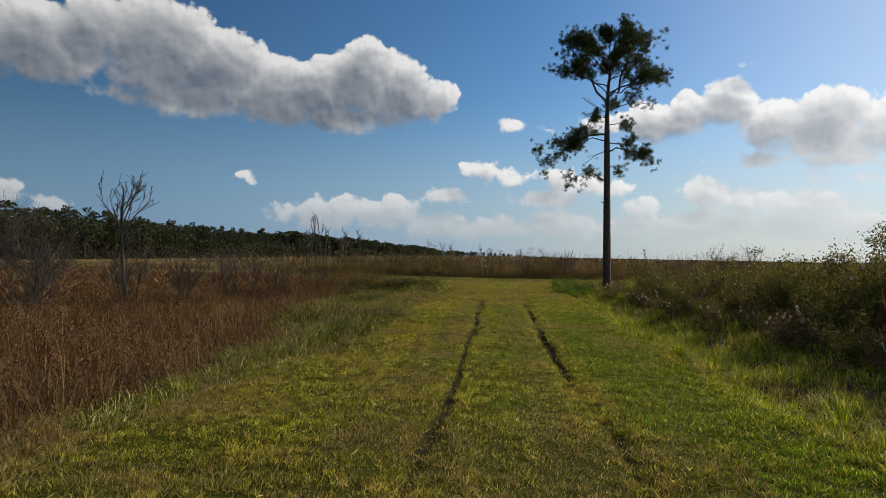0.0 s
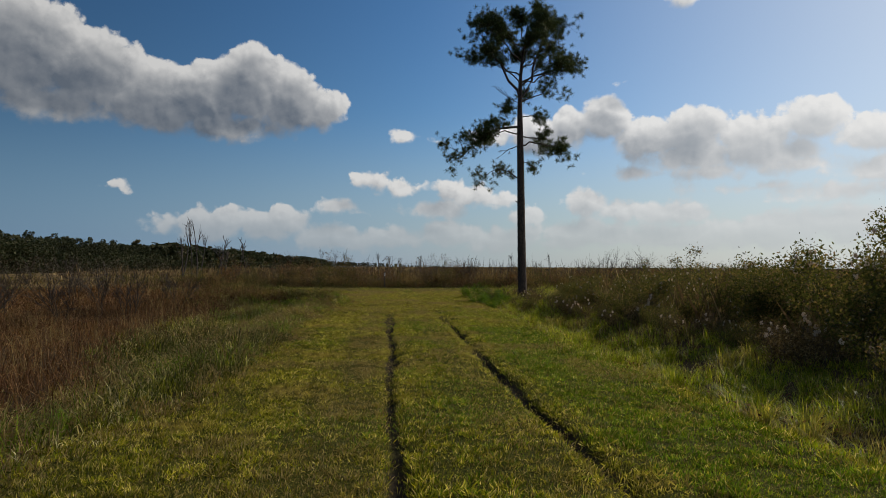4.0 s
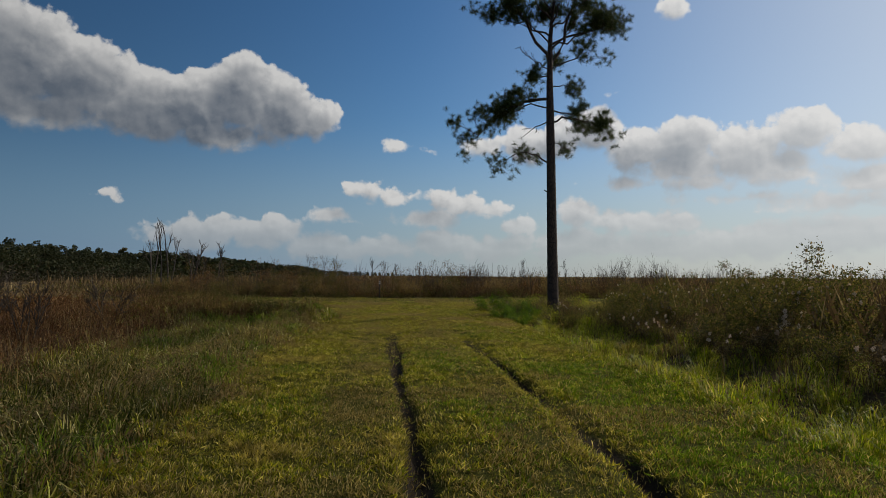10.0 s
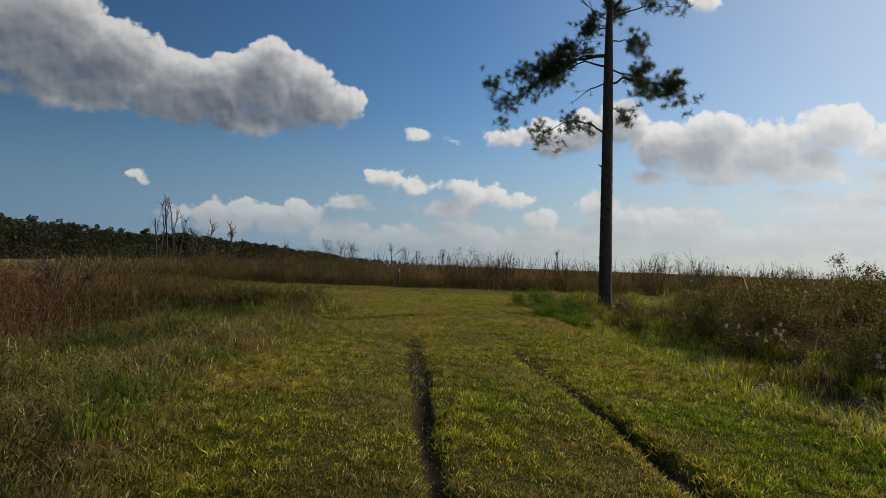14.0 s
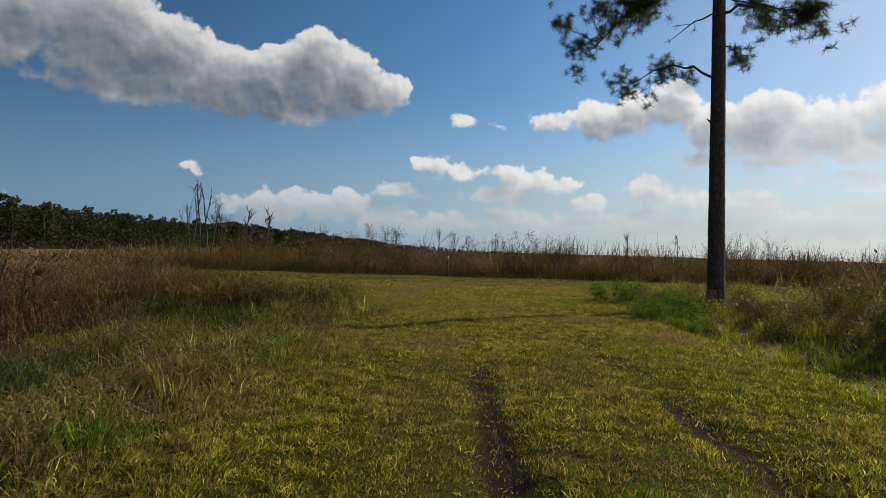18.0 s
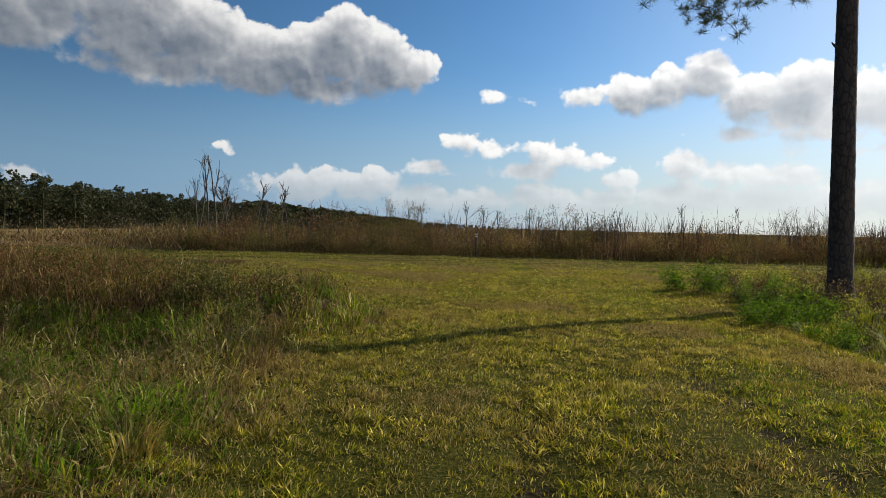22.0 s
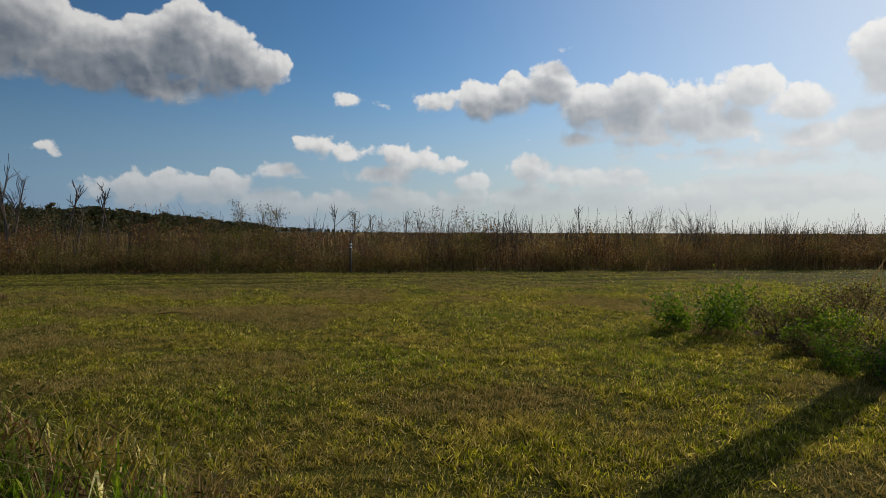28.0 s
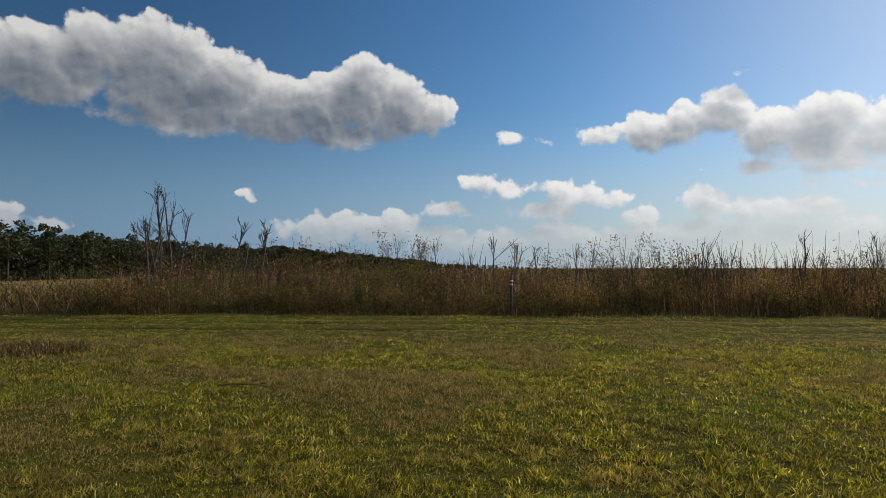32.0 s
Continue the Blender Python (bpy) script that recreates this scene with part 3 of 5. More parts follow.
def branching(start, way, length, radius, depth, r, sway=0.14, rise=0.05, forks=4, sides=5, spread=0.8, least=0.004):
    """A bare limb with its side limbs: pieces and the tips."""
    pts = wander(start, way, length, 6 if sides > 4 else 4 if depth else 3, sway, r, rise)
    pieces = [tube(pts, np.linspace(max(radius, least * 1.3), max(radius * 0.28, least), len(pts)), sides)]
    tips = [pts[-1]]
    if depth > 0:
        for _ in range(forks):
            s = r.uniform(0.3, 0.95)
            base = along(pts, s)
            main = pts[-1] - pts[0]
            main /= np.linalg.norm(main)
            out = main + r.normal(0, spread, 3) * np.array([1, 1, 0.6])
            sub, st = branching(base, out, length * r.uniform(0.3, 0.6), radius * (1 - 0.65 * s) * 0.6, depth - 1, r, sway * 1.2, rise, max(2, forks - 1), max(3, sides - 1), spread, least)
            pieces += sub
            tips += st
    return pieces, tips


def leaves(p, size, r, upward=0.3, narrow=0.45):
    """Diamond leaves, folded a little, at the points p."""
    n = len(p)
    d = r.normal(0, 1, (n, 3)) + np.array([0, 0, upward])
    d /= np.linalg.norm(d, axis=1)[:, None]
    s = np.cross(d, r.normal(0, 1, (n, 3)))
    s /= np.linalg.norm(s, axis=1)[:, None] + 1e-9
    nrm = np.cross(d, s)
    L = (size * r.uniform(0.6, 1.3, n))[:, None]
    v = np.stack([p, p + d * L * 0.5 + s * L * narrow / 2 + nrm * L * 0.08, p + d * L, p + d * L * 0.5 - s * L * narrow / 2 + nrm * L * 0.08], 1).reshape(-1, 3)
    i = (np.arange(n) * 4)[:, None, None]
    return v, (i + np.array([[[0, 1, 2], [0, 2, 3]]])).reshape(-1, 3)


# ---- ground ----
def ground():
    def spread(fine, far):
        g = np.geomspace(1, 1 + far, 46)
        return np.concatenate([fine[0] - (g[:0:-1] - 1), fine, fine[-1] + (g[1:] - 1)])

    xs = spread(np.concatenate([np.arange(-12, -3, 0.4), np.arange(-3, -0.2, 0.25), np.arange(-0.2, 3, 0.045), np.arange(3, 6, 0.25), np.arange(6, 14, 0.4)]), 3000)
    ys = spread(np.concatenate([np.arange(-6, 32, 0.28), np.arange(32, 50, 0.5), np.arange(50, 58, 0.14)]), 3400)
    X, Y = np.meshgrid(xs, ys, indexing="ij")
    Z = ground_z(X, Y)
    v = np.stack([X, Y, Z], -1).reshape(-1, 3)
    ny = len(ys)
    i = (np.arange(len(xs) - 1)[:, None] * ny + np.arange(ny - 1)[None, :]).ravel()
    f = np.concatenate([np.stack([i, i + ny, i + ny + 1], 1), np.stack([i, i + ny + 1, i + 1], 1)])
    me = mesh_from("ground", v, f, M_SOIL, True)
    bare = rut_depth(X, Y)
    # trodden spots between and beside the ruts
    worn = step(patchy(X, Y, 0.7, 41), 0.72, 0.95) * 0.45 * cover(X, Y) * step(Y, 46, 20)
    for key, val in (("mud", np.maximum(bare, worn)), ("meadow", cover(X, Y)), ("pasture", step(X + 0.55 * (Y - 60), -19, -25) * step(Y, 57.5, 61))):
        me.attributes.new(key, "FLOAT", "POINT").data.foreach_set("value", val.astype(np.float32).ravel())
    tagged(new("ground", me), "green mown track with muddy wheel ruts through brown fields", "ground", "", "structure")


ground()


def stuff(name, pieces, mat, label, category):
    v, f = merge(pieces) if isinstance(pieces, list) else pieces
    return tagged(new(name, mesh_from(name, v, f, mat)), label, category, "", "stuff")


def on_ground(x, y):
    return np.stack([x, y, ground_z(x, y) - 0.01], 1)


# ---- turf and rank grass ----
def trodden(x, y):
    """The strips beside the ruts that wheels and feet have worn thin."""
    s = np.exp(-(((x + 0.25) / 0.45) ** 2)) + 0.8 * np.exp(-(((x - 1.75) / 0.35) ** 2))
    return s * step(y, 40, 28) * (0.3 + 0.7 * patchy(x, y, 0.9, 26))


def clumped(x, y):
    """Clumps a hand wide in the turf, 0 to 1."""
    return step(0.55 * patchy(x, y, 0.09, 21) + 0.45 * patchy(x, y, 0.22, 22), 0.25, 0.75)


def turf_keep(x, y):
    return np.maximum(cover(x + 0.4, y), cover(x - 0.4, y)) * (1 - (0.88 - 0.2 * step(y, 25, 28)) * step(rut_depth(x, y), 0.3, 0.6)) * (0.42 + 0.58 * clumped(x, y)) * (0.85 + 0.15 * step(patchy(x, y, 0.75, 24), 0.15, 0.5)) * (1 - 0.3 * trodden(x, y))


def lush(x, y):
    """The greener strip along the right-hand side of the track, and odd patches."""
    strip = step(x, 2.45, 3.0) * step(x, 5.2, 4.4) * step(y, 27, 17)
    middle = 0.3 * np.exp(-((x - 1.35) / 0.5) ** 2) * step(y, 30, 22)
    return np.clip(0.75 * strip + middle + 0.4 * step(patchy(x, y, 1.6, 28), 0.6, 0.8), 0, 0.85)


def turf():
    out, dry, green = [], [], []
    for x0, x1, y0, y1, dens, width in ((-3.2, 5.2, 0.2, 24, 4100, 0.0077), (-3.2, 6.2, 24, 41, 4100, 0.0077), (-7.5, 7.5, 41, 48, 2600, 0.0085),
                                        (-15, 14, 48, 58, 900, 0.015), (-15, -7.5, 38, 48, 900, 0.014), (7.5, 14, 43, 48, 600, 0.016), (-7.5, -3.2, 35, 41, 2700, 0.008),
                                        (-60, -15, 40, 58, 70, 0.05), (14, 60, 43, 58, 70, 0.05)):
        x, y = scatter(x0, x1, y0, y1, dens, turf_keep)
        tuft = (0.15 + 0.85 * clumped(x, y)) * (0.6 + 0.4 * patchy(x, y, 0.9, 23)) * (1 - 0.5 * trodden(x, y))
        h = (0.026 + 0.06 * tuft) * (1 - 0.45 * step(y, 49, 51)) * rng.uniform(0.5, 1.4, len(x))
        h *= 1 + 0.3 * step(np.minimum(x - left_edge(y), right_edge(y) - x), 0.55, 0.0) * step(y, 36, 33)
        comb = rng.uniform(0, 6.28, len(x))
        worn = 0.13 + 0.16 * step(y, 26, 31) + 0.9 * np.exp(-((x + 10.2) ** 2 + (y - 47.6) ** 2) / 2.6) + 0.5 * trodden(x, y) + (0.5 + 0.2 * step(y, 26, 31)) * step(patchy(x, y, 1.4, 27) + 0.12 * step(y, 26, 31), 0.62, 0.85)
        worn = worn + 0.5 * step(x - left_edge(y), 0.7, 0.1) * step(y, 37, 35) * patchy(x, y, 0.8, 29)
        straw = rng.uniform(0, 1, len(x)) < worn
        deep = ~straw & (rng.uniform(0, 1, len(x)) < lush(x, y))
        for pick, into in ((~straw & ~deep, out), (straw, dry), (deep, green)):
            n = int(pick.sum())
            into.append(blades(on_ground(x[pick], y[pick]), h[pick], width * rng.uniform(0.9, 2.1, n), rng.uniform(0.15, 1.1, n), False, comb[pick]))
    stuff("grass", out, M_TURF, "short mown green grass on the track", "grass")
    stuff("grass_lush", green, M_LUSH, "fresh deep green grass on the track", "grass")
    stuff("grass_straw", dry, M_TURF_DRY, "dead straw-coloured blades in the mown grass", "grass")

    # torn blades and crumbs of earth lying in the ruts
    x, y = scatter(-0.1, 2.9, 0.5, 34, 420, lambda x, y: step(rut_depth(x, y), 0.25, 0.5) * (0.2 + 0.8 * patchy(x, y, 0.3, 30)))
    p = on_ground(x, y) + np.array([0, 0, 0.016])
    stuff("rut_litter", [leaves(p, 0.032, rng, 0.1, 0.4)], M_BROWN, "torn brown grass and crumbs of earth in the ruts", "litter")

    # a heap of dead thatch beside the crossing
    a, d = rng.uniform(0, 6.28, 1600), 1.3 * np.sqrt(rng.uniform(0, 1, 1600))
    x, y = -9.9 + d * np.cos(a), 47.3 + 0.8 * d * np.sin(a)
    stuff("thatch", [blades(on_ground(x, y), 0.10 + 0.12 * rng.uniform(0, 1, 1600), rng.uniform(0.012, 0.025, 1600), rng.uniform(0.5, 1.15, 1600))], M_BROWN,
          "flattened brown dead grass beside the crossing", "dead grass")


turf()


def field_edge(y):
    """Where the green verge gives way to the brown weeds."""
    return -4.0 - 2.1 * step(y, 10, 20) + 0.5 * (patchy(y, 0 * y, 1.5, 50) - 0.5)


def blend(y):
    """How far grass and weeds mingle there, in metres."""
    return 0.3 + 0.9 * step(y, 11, 20)


def rank_left():
    def keep(x, y):
        hollow = step(patchy(x, y, 0.42, 55), 0.15, 0.5)
        return left_grown(x, y, 0.3) * step(x, field_edge(y) - 1.3 * blend(y), field_edge(y) + 0.5 * blend(y)) * (0.12 + 0.88 * hollow)

    def height(x, y):
        edge = step(left_edge(y) - x, -0.15, 0.8)
        tuss = 0.6 * patchy(x, y, 0.55, 52) + 0.4 * patchy(x, y, 1.7, 56)
        return (0.11 + (0.06 + 0.52 * tuss ** 1.4) * edge * (1 - 0.35 * bank(x, y))) * rng.uniform(0.7, 1.3, len(x))

    x, y = scatter(-9, -1, 1.5, 41, 36, lambda x, y: np.clip(keep(x, y) + 0.5 * bank(x, y) * left_grown(x, y), 0, 1))
    h = height(x, y)
    fresh = patchy(x, y, 1.2, 57) + 0.16 * step(y, 12, 8) * step(x, field_edge(y) + 1.3, field_edge(y) + 0.3) + 0.2 * bank(x, y) * step(x, -4.6, -3.2) + 0.12 * rng.uniform(-1, 1, len(x)) > 0.66
    dark = ~fresh & (rng.uniform(0, 1, len(x)) < 0.85 * step(y, 27, 20) * step(y, 8, 13))
    light = ~fresh & ~dark
    stuff("tall_grass", [tufts(x[light], y[light], h[light], 15, 0.13, 0.008, 0.017)], M_VERGE_L, "rank green and straw-coloured grass along the track", "tall grass")
    stuff("tall_grass", [tufts(x[dark], y[dark], h[dark], 15, 0.13, 0.009, 0.018)], M_RANK, "dark olive rank grass and weeds along the track", "tall grass")
    stuff("tall_grass", [tufts(x[fresh], y[fresh], h[fresh] * 0.95, 18, 0.14, 0.008, 0.016)], M_FRESH, "fresh green long grass in the left ditch", "tall grass")
    k = rng.integers(0, len(x), 22000)
    p = np.stack([x[k] + rng.normal(0, 0.12, len(k)), y[k] + rng.normal(0, 0.12, len(k)), ground_z(x[k], y[k]) + h[k] * rng.uniform(0.35, 1.0, len(k))], 1)
    stuff("weed_leaves", [leaves(p, 0.05, rng, 0.2, 0.3)], M_RANK, "small green and yellowing leaves in the tall grass", "weeds")
    # straw: patches, and a fringe where the mowing stops
    x, y = scatter(-9, -1, 1.5, 41, 26, lambda x, y: keep(x, y) * np.maximum(step(patchy(x, y, 1.3, 53) + 0.2 * step(y, 22, 26) - 0.15 * step(y, 8, 12) * step(y, 24, 21) - 0.3 * step(y, 31, 33), 0.42, 0.7), 0.8 * np.exp(-((x - left_edge(y) + 0.15) / 0.3) ** 2) * step(patchy(x, y, 0.9, 54), 0.25, 0.6)))
    h = height(x, y) * 0.9 + 0.08
    stuff("dry_grass", [tufts(x, y, h, 18, 0.14, 0.005, 0.010)], M_STRAW, "dry straw-coloured dead grass in the verge", "dry grass")
    k = rng.integers(0, len(x), 8000)
    p = np.stack([x[k] + rng.normal(0, 0.12, len(k)), y[k] + rng.normal(0, 0.12, len(k)), ground_z(x[k], y[k]) + h[k] * rng.uniform(0.4, 1.0, len(k))], 1)
    stuff("dead_leaves", [leaves(p, 0.055, rng, 0.1, 0.25)], M_STRAW, "curled straw-coloured leaves in the verge", "dead leaves")
    # a low brown top on the bank at the crossing
    x, y = scatter(-11, -2.0, 27, 41, 420, lambda x, y: left_grown(x, y) * bank(x, y) * (0.25 + 0.75 * step(x, -2.8, -4.2)) * (0.3 + 0.7 * patchy(x, y, 0.8, 58)))
    stuff("bank_weeds", [blades(on_ground(x, y), rng.uniform(0.2, 0.5, len(x)), rng.uniform(0.008, 0.016, len(x)), rng.uniform(0.5, 1.18, len(x)))], M_RUSSET,
          "reddish-brown weeds on top of the bank", "weeds")
    k = rng.integers(0, len(x), 9000)
    p = np.stack([x[k] + rng.normal(0, 0.1, len(k)), y[k] + rng.normal(0, 0.1, len(k)), ground_z(x[k], y[k]) + rng.uniform(0.15, 0.45, len(k))], 1)
    stuff("bank_leaves", [leaves(p, 0.05, rng, 0.2, 0.4)], M_SCRUB, "small olive leaves of creepers over the bank", "weeds")


rank_left()


def rank_right():
    def keep(x, y):
        hollow = step(patchy(x, y, 0.55, 65), 0.2, 0.55)
        return right_grown(x, y, 0.4) * step(x, 10.5, 8.2) * (0.15 + 0.85 * hollow) * (1 - 0.7 * step(y, 35.5, 37.5) * step(x, 5.9, 6.4))

    x, y = scatter(4, 11, 1.5, 46, 30, keep)
    tall = 0.5 * patchy(x, y, 0.6, 62) + 0.5 * patchy(x, y, 1.7, 66)
    h = (0.11 + 0.56 * tall ** 1.4 * step(x - right_edge(y), -0.1, 0.9)) * rng.uniform(0.6, 1.3, len(x))
    stuff("tall_grass", [tufts(x, y, h, 16, 0.13, 0.008, 0.016)], M_VERGE_R, "bright yellow-green tall grass in the ditch", "tall grass")
    # brown weeds where the ditch rises to the shrubs
    x, y = scatter(6, 11, 2, 44, 26, lambda x, y: step(x, 6.4 + 0.9 * step(y, 24, 14), 7.8 + 0.5 * step(y, 24, 14)) * step(patchy(x, y, 1.5, 68), 0.25, 0.6))
    h = (0.2 + 0.55 * patchy(x, y, 0.9, 69)) * rng.uniform(0.6, 1.3, len(x))
    stuff("dead_weeds", [blades(on_ground(x, y), h, rng.uniform(0.010, 0.022, len(x)), rng.uniform(0.2, 1.0, len(x)))], M_BROWN,
          "brown dead weeds at the foot of the shrubs", "weeds")
    x, y = scatter(4, 11, 1.5, 46, 80, lambda x, y: keep(x, y) * step(patchy(x, y, 1.1, 67), 0.55, 0.75))
    p = np.stack([x, y, ground_z(x, y) + rng.uniform(0.02, 0.3, len(x))], 1)
    stuff("dead_leaves", [leaves(p, 0.06, rng, 0.2, 0.4)], M_RUSSET, "brown dead leaves low in the ditch grass", "dead leaves")


rank_right()


def russet_field():
    def keep(x, y):
        where = np.maximum(step(x, field_edge(y) + 0.8 * blend(y), field_edge(y) - 1.1 * blend(y)), 0.55 * step(x, -2.7, -4.2) * step(y, 27, 32))
        return where * left_grown(x, y, 0.4) * (0.3 + 0.7 * patchy(x, y, 1.3, 71)) * np.where(x < -18, 0.4, 1.0)

    x, y = scatter(-42, -2.5, 0, 48, 150, keep)
    tall = 0.6 * patchy(x, y, 2.4, 72) + 0.4 * patchy(x, y, 0.7, 74)
    h = (0.25 + 0.6 * tall) * (1 - 0.25 * step(y, 10, 16)) * (1 + 0.5 * step(x, -6, -12)) * rng.uniform(0.6, 1.25, len(x))
    near = x > -15
    stuff("brown_weeds", [blades(on_ground(x[s], y[s]), h[s], rng.uniform(0.007, 0.017, int(s.sum())), rng.uniform(0.5, 1.35, int(s.sum())), bent) for s, bent in ((near, True), (~near, False))], M_RUSSET,
          "dense reddish-brown dead weeds filling the field", "weeds")
    x, y = scatter(-30, -4, 2, 44, 12, lambda x, y: keep(x, y) * step(patchy(x, y, 2.0, 73), 0.4, 0.7))
    h = rng.uniform(0.5, 1.2, len(x))
    stuff("straw_stalks", [blades(on_ground(x, y), h, rng.uniform(0.008, 0.014, len(x)), rng.uniform(0.1, 0.8, len(x)))], M_STRAW,
          "pale dry stalks among the brown weeds", "weeds")
    # arching pale broom grass in loose clumps
    bx, by = scatter(-24, -4.2, 3, 42, 3.2, lambda x, y: keep(x, y) * step(patchy(x, y, 1.8, 75), 0.5, 0.75))
    stuff("broom_grass", [tufts(bx, by, rng.uniform(0.6, 1.15, len(bx)), 16, 0.2, 0.005, 0.010)], M_STRAW,
          "arching pale broom grass among the brown weeds", "dry grass")
    # fine side twigs and seed heads
    k = rng.integers(0, len(x), 32000)
    p = np.stack([x[k] + rng.normal(0, 0.25, len(k)), y[k] + rng.normal(0, 0.25, len(k)), ground_z(x[k], y[k]) + rng.uniform(0.2, 0.85, len(k))], 1)
    stuff("weed_heads", [leaves(p, 0.07, rng, 0.6, 0.28)], M_RUSSET, "small brown seed heads on the weeds", "weeds")


russet_field()


# ---- right-hand scrub ----
def shrub_kind(seed, tall, wide, leaf_mat, leaf_size, count, fluff, label, group, name="shrub"):
    """A bush of many stems from one root, leaves towards the outside, some with white seed heads."""
    r = np.random.default_rng(seed)
    ob = thing(name, 0, 0, 0, label, "shrub", group)
    tips = []
    for _ in range(5):
        a = r.uniform(0, 2 * np.pi)
        s, t = branching((0.12 * math.cos(a), 0.12 * math.sin(a), -0.05), (math.cos(a) * wide / tall * 0.8, math.sin(a) * wide / tall * 0.8, 1), tall * r.uniform(0.6, 1.0), 0.012, 2, r, 0.13, 0.04, 3, 3, 0.6)
        part("stem", mesh_from("stem", *merge(s), M_TWIG), ob, "thin grey-brown stem")
        tips += t
    tips = np.array(tips)
    p = tips[r.integers(0, len(tips), count)] + r.normal(0, 1, (count, 3)) * np.array([0.13, 0.13, 0.12])
    inner = r.uniform(0, 1, count) < 0.35
    p[inner] *= r.uniform(0.35, 1.0, (int(inner.sum()), 1))
    p[:, 2] = np.clip(p[:, 2], 0.05, None)
    part("foliage", mesh_from("foliage", *leaves(p, leaf_size, r), leaf_mat), ob, "", "stuff")
    if fluff:
        high = tips[tips[:, 2] > np.quantile(tips[:, 2], 0.72)]
        bm = bmesh.new()
        bmesh.ops.create_icosphere(bm, subdivisions=2, radius=0.034)
        for vert in bm.verts:
            vert.co *= r.uniform(0.35, 1.8)
            vert.co.z *= 1.3
        tuft = bpy.data.meshes.new("seed_head")
        bm.to_mesh(tuft), bm.free()
        tuft.materials.append(M_FLUFF)
        for c in high[r.integers(0, len(high), fluff)]:
            part("seed_head", tuft, ob, "fluffy white seed head").location = c
    return ob


def place_many(kinds, spots):
    """Each kind stands at its first spot; the rest are copies."""
    used = set()
    for n, (x, y, turn, size) in enumerate(spots):
        k = kinds[n % len(kinds)]
        m = pose(x, y, float(ground_z(x, y)) - 0.03, 0, 0, turn) @ Matrix.Diagonal((size, size, size, 1))
        if k in used:
            c = copy_thing(k, m)
        else:
            used.add(k)
            c = k
        c.matrix_basis = m


def right_scrub():
    r = np.random.default_rng(31)
    label = "dense olive-green shrub with brown twigs beside the grass"
    near = "shrubs beside the track"
    low = [shrub_kind(3, 1.3, 0.9, M_BROWN, 0.058, 2200, 11, "brown dead weed bush with fluffy white seed heads", near),
           shrub_kind(5, 1.1, 0.95, M_SCRUB, 0.065, 2600, 0, "low olive-green shrub at the edge of the grass", near),
           shrub_kind(6, 1.0, 0.9, M_BROWN, 0.055, 2000, 6, "bushy tan dead weeds at the edge of the grass", near)]
    high = [shrub_kind(1, 2.1, 1.2, M_SCRUB, 0.082, 3800, 0, label, near),
            shrub_kind(2, 1.8, 1.3, M_SCRUB, 0.08, 3400, 10, "tall dark olive bush with pale seed heads", near),
            shrub_kind(4, 2.2, 1.1, M_SCRUB, 0.082, 3800, 8, "tall olive-green shrub with fluffy white seed heads", near)]
    spots, tall_spots = [], []
    for y in np.arange(4, 37, 1.5):
        far_end = float(step(y, 27, 37))
        for x0 in (9.0 - 1.0 * float(step(y, 17, 25)), 10.0 - 0.8 * float(step(y, 17, 25))):
            spots.append((x0 - 0.3 * far_end + r.uniform(-0.5, 0.5), y + r.uniform(-0.6, 0.6), r.uniform(0, 360), r.uniform(0.55, 1.0)))
        for x0 in (10.9 - 1.3 * float(step(y, 17, 25)), 12.8):
            s = r.uniform(0.8, 1.1) * (1 - 0.38 * far_end) * (1 + 0.22 * float(step(y, 22, 17))) * (0.9 if x0 < 11 else 1.1)
            tall_spots.append((x0 + r.uniform(-0.6, 0.6), y + r.uniform(-0.6, 0.6), r.uniform(0, 360), s))
    place_many(low, spots)
    spots = tall_spots
    kinds = high
    r.shuffle(spots)
    place_many(kinds, spots)


right_scrub()


def scrub_beyond():
    """The growth behind the first shrubs, out to the marsh."""
    def keep(x, y):
        return step(x, 9.5, 12.5) * (1 - step(y, 32, 34) * step(x, 15, 12)) * (0.3 + 0.7 * patchy(x, y, 2.5, 81)) * np.where(x > 30, 0.5, 1)

    x, y = scatter(9, 75, 2, 45, 26, keep)
    h = (0.8 + 1.15 * patchy(x, y, 3.5, 82)) * rng.uniform(0.7, 1.2, len(x))
    stuff("scrub", [blades(on_ground(x, y), h, rng.uniform(0.02, 0.04, len(x)), rng.uniform(0.05, 0.5, len(x)), False)], M_REED,
          "brown dead stems and scrub spreading over the field", "scrub")
    k = rng.integers(0, len(x), 48000)
    p = np.stack([x[k] + rng.normal(0, 0.25, len(k)), y[k] + rng.normal(0, 0.25, len(k)), ground_z(x[k], y[k]) + h[k] * rng.uniform(0.3, 1.05, len(k))], 1)
    brown = patchy(p[:, 0], p[:, 1], 3.0, 83) > 0.68
    stuff("scrub_leaves", [leaves(p[~brown], 0.15, rng)], M_SCRUB, "olive-green leaves of low scrub", "scrub")
    stuff("scrub_leaves", [leaves(p[brown], 0.14, rng)], M_BROWN, "brown dead leaves of low scrub", "scrub")


scrub_beyond()


